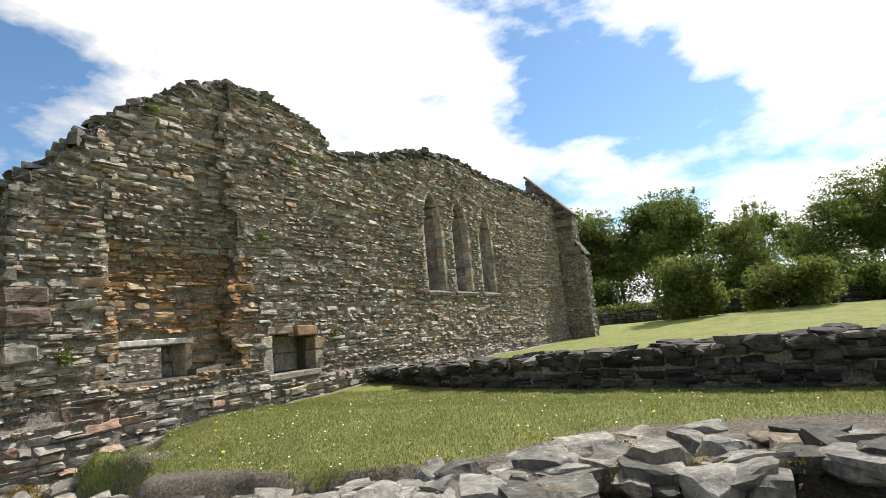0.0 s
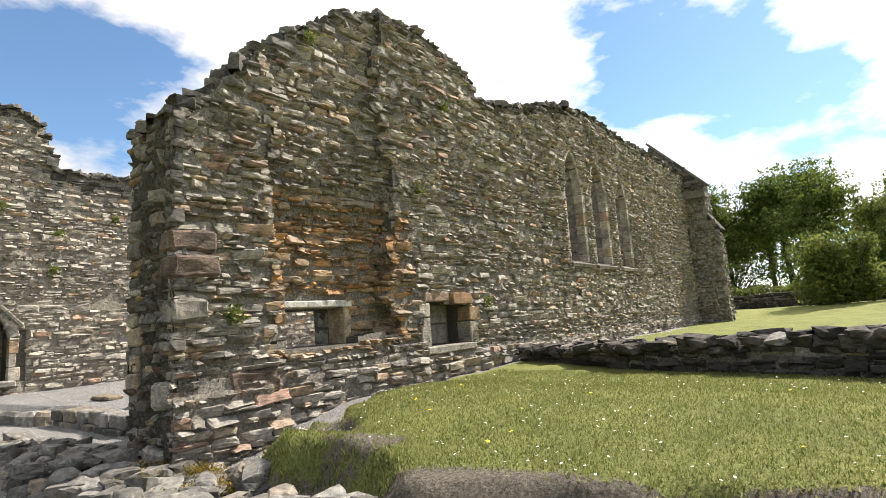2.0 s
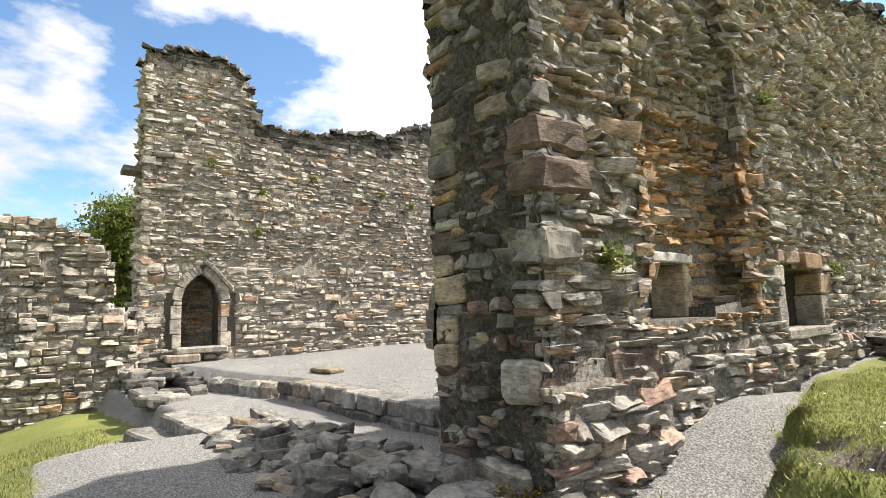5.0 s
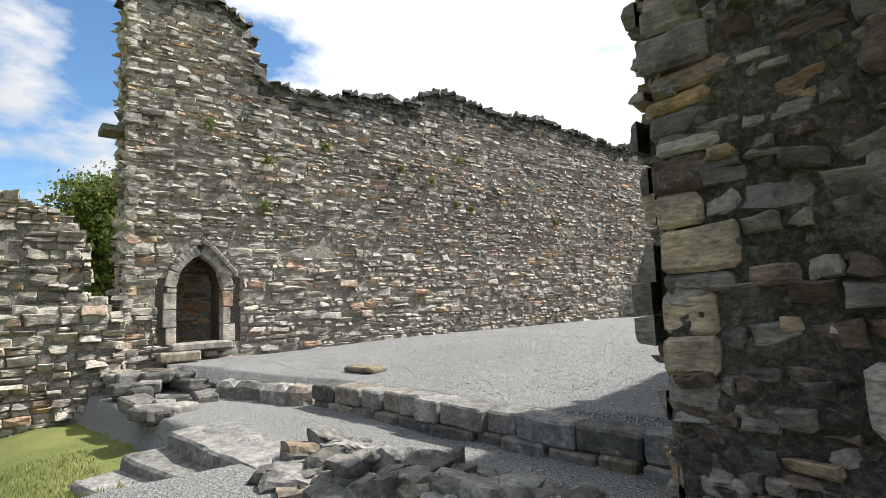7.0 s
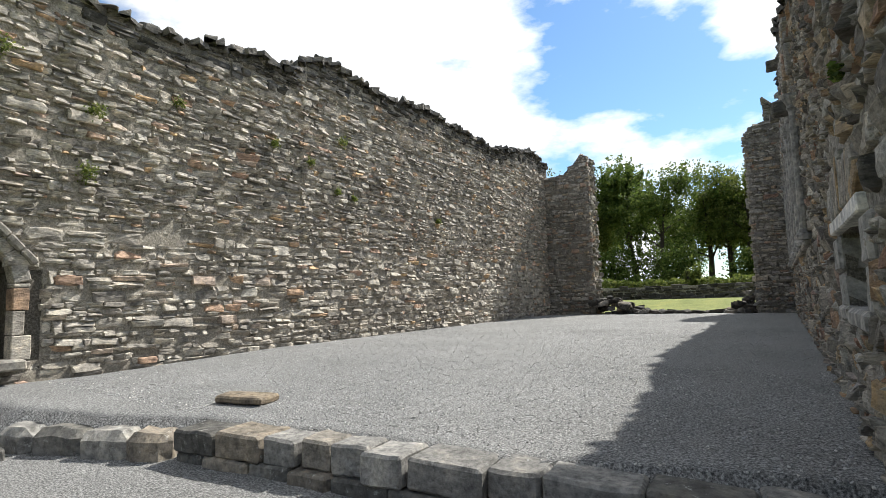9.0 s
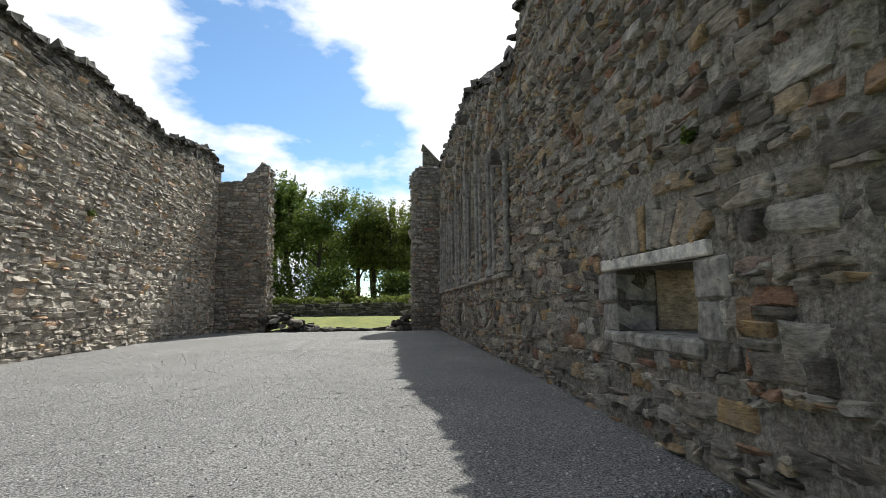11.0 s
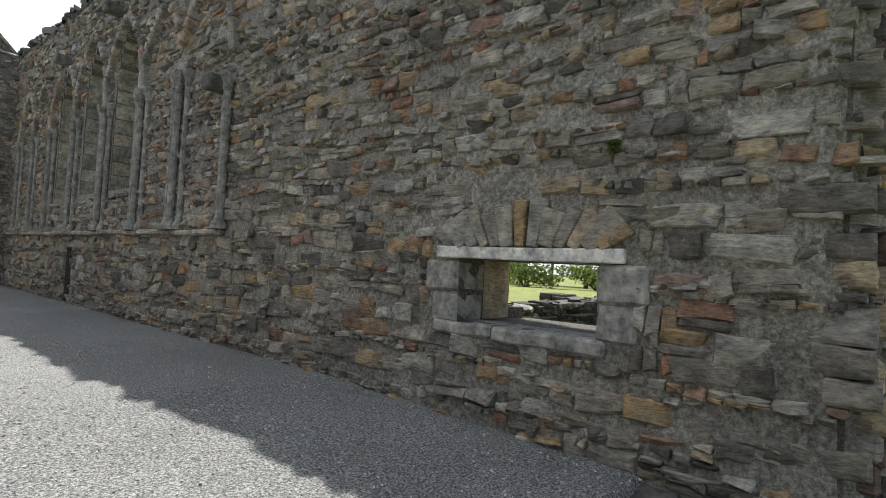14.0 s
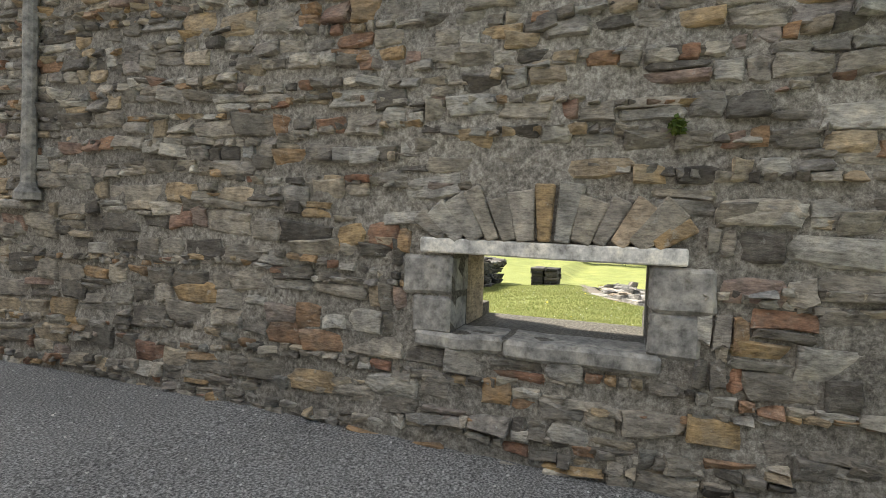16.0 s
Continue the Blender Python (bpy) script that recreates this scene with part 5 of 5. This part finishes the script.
# fallen stones beside the end stubs
for x0, label in ((-8.2, "slope of tumbled stones against the wall stub"), (-1.9, "tumbled stones at the foot of the stub")):
    spill = thing("tumbled_stones", (x0, 28, 0), label, "rubble")
    rows = []
    for k in range(46 if x0 < -5 else 26):
        f = rng.random()
        h = (2.2 * (1 - f) ** 2.2) if x0 < -5 else 1.0 * (1 - f)
        x = x0 - 0.5 + f * 3.2 if x0 < -5 else x0 + 0.2 - f * 0.8
        rows.append((x, 28.0 + rng.uniform(-0.2, 1.0), rng.random() * h, rng.uniform(0.35, 0.7), rng.uniform(0, 360), rng.normal(0, 10)))
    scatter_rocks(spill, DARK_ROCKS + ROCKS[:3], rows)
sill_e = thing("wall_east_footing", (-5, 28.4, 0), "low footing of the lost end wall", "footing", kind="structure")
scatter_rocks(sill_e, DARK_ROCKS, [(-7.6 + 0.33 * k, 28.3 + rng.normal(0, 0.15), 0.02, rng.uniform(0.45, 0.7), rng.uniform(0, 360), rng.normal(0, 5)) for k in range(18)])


# ---- boundary wall, hedge and trees ----
bound = thing("boundary_wall", (0, 42, 0), "long dark stone boundary wall beyond the lawn", "boundary wall", kind="structure")
bu = Vector((1, 0.09, 0)).normalized()
b_top = ragged(lambda a: 1.45 + 0.03 * max(0, a - 35), 44.0, 0.08)
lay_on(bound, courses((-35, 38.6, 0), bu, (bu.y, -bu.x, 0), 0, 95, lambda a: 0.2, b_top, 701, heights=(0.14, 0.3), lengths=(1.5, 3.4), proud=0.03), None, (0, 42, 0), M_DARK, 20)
vs, fs = [], []
for a in np.arange(0, 95.1, 1.0):
    p = Vector((-35, 38.6, 0)) + bu * a
    for o, zz in ((0.04, -0.5), (0.04, b_top(a) - 0.05), (0.5, b_top(a) - 0.05), (0.5, -0.5)):
        vs.append((p.x - bu.y * o, p.y + bu.x * o, zz))
for i in range(len(vs) // 4 - 1):
    for j in range(4):
        fs.append((4 * i + j, 4 * i + (j + 1) % 4, 4 * i + 4 + (j + 1) % 4, 4 * i + 4 + j))
under(mesh_part("wall_core", vs, fs, M_MORTAR), bound)


def leaf_mesh(name, centres, size, rng, mat, squash=1.0):
    """Small bent leaf clusters about the given points."""
    n = len(centres)
    d = rng.normal(0, 1, (n, 3))
    d /= np.linalg.norm(d, axis=1)[:, None]
    e = np.cross(d, rng.normal(0, 1, (n, 3)))
    e /= np.linalg.norm(e, axis=1)[:, None] + 1e-9
    s = size * rng.uniform(0.55, 1.3, (n, 1))
    f = np.cross(d, e)
    c = np.asarray(centres)
    v = np.stack([c - d * s, c + e * s * 0.5 + f * s * 0.12, c + d * s, c - e * s * 0.5 + f * s * 0.12], axis=1).reshape(-1, 3)
    q = np.arange(n)[:, None] * 4
    faces = np.concatenate([q + [[0, 1, 2]], q + [[0, 2, 3]]]).tolist()
    me = bpy.data.meshes.new(name)
    me.from_pydata(v.tolist(), [], faces)
    me.update()
    me.materials.append(mat)
    return me


def tube(bm, pts, radii, sides=7):
    rings = []
    for k, (p, r) in enumerate(zip(pts, radii)):
        t = (Vector(pts[min(k + 1, len(pts) - 1)]) - Vector(pts[max(k - 1, 0)])).normalized()
        a = t.orthogonal().normalized()
        b = t.cross(a)
        rings.append([bm.verts.new(Vector(p) + (a * math.cos(w) + b * math.sin(w)) * r) for w in np.linspace(0, 2 * math.pi, sides + 1)[:-1]])
    for a, b in zip(rings[:-1], rings[1:]):
        best = min(range(sides), key=lambda s: (a[0].co - b[s].co).length)
        for i in range(sides):
            bm.faces.new((a[i], a[(i + 1) % sides], b[(i + 1 + best) % sides], b[(i + best) % sides]))


def tree(seed, height, spread, leaves, mat, bare=0.38, label="tall broadleaved tree in spring leaf, dark trunk against the light"):
    rng = np.random.default_rng(seed)
    t = thing("tree", (0, 0, 0), label, "tree", "trees beyond the lawn")
    bm = bmesh.new()
    lean = rng.normal(0, 0.04, 2)
    trunk = [(lean[0] * z + 0.12 * math.sin(z * 0.7 + seed), lean[1] * z, z) for z in np.linspace(-0.6, height * 0.8, 9)]
    tube(bm, trunk, np.linspace(height * 0.026, height * 0.006, 9))
    tips = []
    for k in range(15):
        f = rng.uniform(bare * 0.8, 0.98)
        i = min(7, int(f * 8))
        base = Vector(trunk[i])
        ang = rng.uniform(0, 6.28)
        reach = spread * rng.uniform(0.5, 1.0) * (1.15 - 0.55 * f)
        rise = height * rng.uniform(0.06, 0.22)
        pts = [base + Vector((math.cos(ang) * reach * g, math.sin(ang) * reach * g, rise * g ** 0.8 + 0.15 * math.sin(g * 5 + k))) for g in (0, 0.3, 0.65, 1)]
        tube(bm, pts, [height * 0.009, height * 0.006, height * 0.004, height * 0.002], 5)
        tips += [(pts[2], 0.8), (pts[3], 1.0)]
    tips.append((Vector(trunk[-1]) + Vector((0, 0, height * 0.1)), 1.1))
    own_trunk = part("trunk", bm, M_BARK, t)
    centres = []
    for p, w in tips:
        n = int(leaves / len(tips) * w)
        r = spread * rng.uniform(0.28, 0.5)
        g = rng.normal(0, 1, (n, 3))
        g = g / np.linalg.norm(g, axis=1)[:, None] * (rng.random((n, 1)) ** 0.45) * [r, r, r * 0.7]
        g += 0.25 * r * np.sin(g * 5 + seed)
        centres.append(g + np.array(p))
    cr = new("crown", leaf_mesh("crown", np.concatenate(centres), height * 0.0115, rng, mat))
    cr.parent = t
    return t


rng = np.random.default_rng(123)
KINDS = [tree(1, 16, 5.2, 17000, M_LEAF, 0.5), tree(2, 15, 4.8, 16000, M_LEAF_LIGHT, 0.46), tree(3, 17, 4.8, 17000, M_LEAF, 0.55), tree(4, 14, 4.6, 15000, M_LEAF, 0.42), tree(5, 15, 4.2, 8000, M_LEAF_LIGHT, 0.45, "slender tree with thin young leaves")]
PLACES = []
for k, x in enumerate(np.arange(-34, 64, 3.0)):
    PLACES.append((x + rng.normal(0, 0.8), 56 + 0.1 * x + rng.uniform(-3, 4), (0.82 if x < 8 else 0.66) + rng.uniform(-0.1, 0.16), k % 5 if x < 8 else [4, 3, 4, 1][k % 4]))
for k, x in enumerate(np.arange(-44, 80, 5.5)):
    PLACES.append((x + rng.normal(0, 1.2), 72 + rng.uniform(-4, 5), (0.82 if x < 12 else 0.7) + rng.uniform(-0.1, 0.15), (k * 2) % 4))
PLACES += [(46 + 3 * math.sin(k * 2.1), -16 + 5.2 * k, 0.7 + 0.1 * math.sin(k * 1.3), k % 4) for k in range(13)]
PLACES += [(-26, 4.3, 0.56, 1), (-27.5, 5.4, 0.58, 3), (-27, 3.6, 0.45, 1), (-29, 6.5, 0.6, 3), (-31, 2.5, 0.5, 1), (-34, -9, 0.4, 3), (-60, 30, 1, 0), (-50, 40, 1, 1)]
used = set()
for x, y, s, k in PLACES:
    z = ground_z(x, y) - 0.1
    m = pose(x, y, z, 0, 0, rng.uniform(0, 360)) @ Matrix.Scale(s, 4)
    if k not in used:
        used.add(k)
        KINDS[k].matrix_basis = m
    else:
        c = copy_thing(KINDS[k], Matrix.Translation((x, y, z)) @ Euler((0, 0, rng.uniform(0, 6.28))).to_matrix().to_4x4())
        c.scale = (s, s, s)


def bush(x, y, rx, ry, h, n, mat, seed, label):
    rng = np.random.default_rng(seed)
    t = thing("bush", (x, y, ground_z(x, y)), label, "bush")
    bm = bmesh.new()
    for k in range(6):
        a = rng.uniform(0, 6.28)
        tube(bm, [Vector((0, 0, -0.1)), Vector((math.cos(a) * rx * 0.3, math.sin(a) * ry * 0.3, h * 0.4)), Vector((math.cos(a) * rx * 0.6, math.sin(a) * ry * 0.6, h * 0.75))], [0.06, 0.04, 0.02], 5)
    part("stem", bm, M_BARK, t)
    lumps = [(rng.uniform(-0.6, 0.6) * rx, rng.uniform(-0.6, 0.6) * ry, rng.uniform(0.2, 0.75) * h, rng.uniform(0.35, 0.6)) for _ in range(14)]
    pts = []
    for lx, ly, lz, s in lumps:
        g = rng.normal(0, 1, (n // 14, 3))
        g = g / np.linalg.norm(g, axis=1)[:, None] * rng.random((n // 14, 1)) ** 0.4
        pts.append(g * [rx * s, ry * s, h * s * 0.55] + [lx, ly, lz])
    p = np.concatenate(pts)
    p[:, 2] = np.abs(p[:, 2])
    c = new("foliage", leaf_mesh("foliage", p, 0.14, rng, mat))
    c.parent = t
    return t


bush(7.2, 40.4, 2.6, 2.0, 4.6, 9000, M_LEAF_LIGHT, 11, "big rounded bush in bright spring leaf")
bush(12.8, 40.9, 2.8, 2.0, 3.2, 8000, M_LEAF_LIGHT, 12, "wide low bush in bright spring leaf")
bush(18.5, 42.0, 2.4, 2.0, 2.6, 6000, M_LEAF, 13, "dark low bush by the boundary wall")
bush(-5.9, 43.0, 0.7, 0.7, 2.6, 1500, M_LEAF_LIGHT, 14, "young yellow-green shrub over the wall")
for k in range(15):
    bush(-32 + 6.2 * k + rng.uniform(-1, 1), 50 + rng.uniform(-1, 4), 4.0, 2.2, rng.uniform(3.6, 5.2), 5000, M_LEAF, 900 + k, "dark undergrowth below the tall trees")
for k in range(8):
    bush(38 + 2 * math.sin(k * 1.9), -8 + 6.0 * k, 2.2, 3.8, 3.4 + math.sin(k), 3000, M_LEAF, 940 + k, "dark thicket at the edge of the lawn")
hedge = thing("hedge", (0, 43, 1), "clipped green hedge along the boundary wall", "hedge")
for k in range(24):
    a = k * 4.0
    p = Vector((-35, 38.6, 0)) + bu * (a + 2) + Vector((0, 1.4, 0))
    n = 1900
    g = np.stack([rng.uniform(-2.1, 2.1, n), rng.uniform(-0.7, 0.7, n), 0.6 + rng.random(n) ** 0.6 * (1.35 + 0.12 * math.sin(k * 1.7)) + 0.03 * max(0, a - 35)], axis=1)
    g[:, 2] += 0.09 * np.sin(g[:, 0] * 2.7 + k)
    o = new("hedge_foliage", leaf_mesh("hedge_foliage", g + np.array(p), 0.13, rng, M_LEAF_LIGHT))
    under(o, hedge)


# ---- small plants ----
def tuft(x, y, z, nx, ny, r, seed, mat, label):
    rng = np.random.default_rng(seed)
    t = thing("wall_plant", (x, y, z), label, "wall plant", "plants in the walls")
    g = rng.normal(0, 0.5, (160, 3)) * r
    g += np.abs(rng.normal(0, 0.35, (160, 1))) * r * np.array([[nx, ny, -0.3]])
    o = new("leaves", leaf_mesh("leaves", g, 0.035, rng, mat))
    o.parent = t
    bm = bmesh.new()
    for k in range(4):
        tube(bm, [Vector((-nx * 0.08, -ny * 0.08, 0)), Vector(rng.normal(0, 0.3, 3)) * r], [0.008, 0.003], 4)
    part("stalk", bm, M_BARK, t)


for k, (y, z) in enumerate([(4.17, 5.45), (5.6, 4.75), (5.5, 3.55), (12.1, 5.7), (10.9, 4.85), (11.9, 4.2), (12.6, 4.1), (7.2, 5.4), (17.1, 3.9), (9.7, 5.1)]):
    tuft(-10.93, y, z, 1, 0, 0.17 if k < 4 else 0.11, 30 + k, M_LEAF_LIGHT, "small fern tuft rooted in the wall face")
for k, (y, z) in enumerate([(9.95, 6.2), (6.3, 6.55), (4.55, 1.5), (11.2, 1.6), (8.9, 4.0)]):
    tuft(s_outer(y, z) + 0.05, y, z, 1, 0, 0.14, 50 + k, M_LEAF_LIGHT, "small yellow-green tuft in the outer wall face")
tuft(-0.03, 5.5, 2.55, -1, 0, 0.045, 60, M_LEAF, "dark moss clump in the inner wall face")

# turf: blades, daisies, dandelions
rng = np.random.default_rng(7)


def blades(name, rows, h, mat):
    n = len(rows)
    a = rng.uniform(0, 6.28, n)
    hh = h * rng.uniform(0.4, 1.4, n)
    w = 0.006 + 0.004 * rng.random(n)
    p = np.asarray(rows)
    lean = rng.normal(0, 0.45, (n, 2)) * hh[:, None]
    v = np.empty((n, 3, 3))
    v[:, 0] = p + np.stack([np.cos(a) * w, np.sin(a) * w, 0 * a - 0.01], 1)
    v[:, 1] = p - np.stack([np.cos(a) * w, np.sin(a) * w, 0 * a + 0.01], 1)
    v[:, 2] = p + np.concatenate([lean, hh[:, None]], 1)
    me = bpy.data.meshes.new(name)
    me.from_pydata(v.reshape(-1, 3).tolist(), [], np.arange(n * 3).reshape(-1, 3).tolist())
    me.update()
    me.materials.append(mat)
    return new(name, me)


pts = []
while len(pts) < 110000:
    x, y = rng.uniform(1.8, 13), 3.4 + rng.random() ** 1.3 * 7.5
    if lawn_depth(x, y) > -0.25 + rng.normal(0, 0.12) and ground_cover(x, y)[0] > rng.uniform(0.1, 0.7):
        pts.append((x, y, ground_z(x, y)))
tagged(blades("grass", pts, 0.027, M_BLADE), "short grass blades of the upper lawn", "grass", kind="stuff")
pts = []
while len(pts) < 25000:
    x, y = rng.uniform(-8, 3.5), rng.uniform(-3, 1.6)
    if ground_cover(x, y)[0] > 0.5:
        pts.append((x, y, ground_z(x, y)))
tagged(blades("grass", pts, 0.05, M_BLADE), "short grass blades beside the steps", "grass", kind="stuff")
pts = []
for k in range(1100):
    x = rng.uniform(1.9, 4.6)
    y = lawn_edge(x) - 0.2 + rng.normal(0, 0.12) if rng.random() < 0.7 else rng.uniform(2.4, 4.2)
    pts.append((x, y, ground_z(x, y)))
tagged(blades("grass", pts, 0.075, M_BLADE), "longer grass hanging over the broken turf edge", "grass", kind="stuff")


def flat_material(name, colour):
    m, t, b = base_material(name, 0.7)
    b.inputs["Base Color"].default_value = (*colour, 1)
    return m


def flowers(name, count, size, colour, label, region):
    vs, fs = [], []
    while len(vs) < count * 6:
        x, y = region()
        if lawn_depth(x, y) < 0.05:
            continue
        z = ground_z(x, y) + 0.05
        n = len(vs)
        tip = rng.normal(0, 0.25, 2)
        vs.append((x, y, z + size * 0.25))
        for a in np.linspace(0, 2 * math.pi, 6)[:-1]:
            vs.append((x + math.cos(a) * size, y + math.sin(a) * size, z + size * (tip[0] * math.cos(a) + tip[1] * math.sin(a))))
        fs += [(n, n + 1 + i, n + 1 + (i + 1) % 5) for i in range(5)]
    return tagged(mesh_part(name, vs, fs, flat_material(name, colour)), label, "flowers", kind="stuff")


flowers("daisies", 300, 0.012, (0.8, 0.8, 0.76), "white daisies scattered over the lawn", lambda: (rng.uniform(2.5, 12), 4.0 + rng.random() ** 2 * 6))
flowers("dandelions", 14, 0.022, (0.75, 0.55, 0.03), "yellow dandelions in the grass", lambda: (rng.uniform(3.5, 11), 4.0 + rng.random() * 3.5))

# loose gravel of the hall
g_rows = []
for k in range(8000):
    x, y = rng.uniform(-10.6, -0.1), 4.9 + rng.random() ** 1.7 * 12
    s = rng.uniform(0.005, 0.014)
    g_rows.append((int(rng.integers(12, 36)), Matrix.Translation((x, y, floor_z(x, y) + s * 0.1)) @ Euler((1.57, 0, rng.uniform(0, 6.28))).to_matrix().to_4x4() @ Matrix.Diagonal((s * 1.6, s, s * 1.3, 1))))
M_PEBBLE = stone_material("loose_gravel", [(0.0, (0.26, 0.26, 0.255)), (0.5, (0.36, 0.355, 0.345)), (1.0, (0.55, 0.54, 0.52))], dirt_amount=0.05, lichen=0.1)
tagged(joined_stones("gravel", g_rows, M_PEBBLE), "loose grey gravel stones of the hall floor", "gravel", kind="stuff")
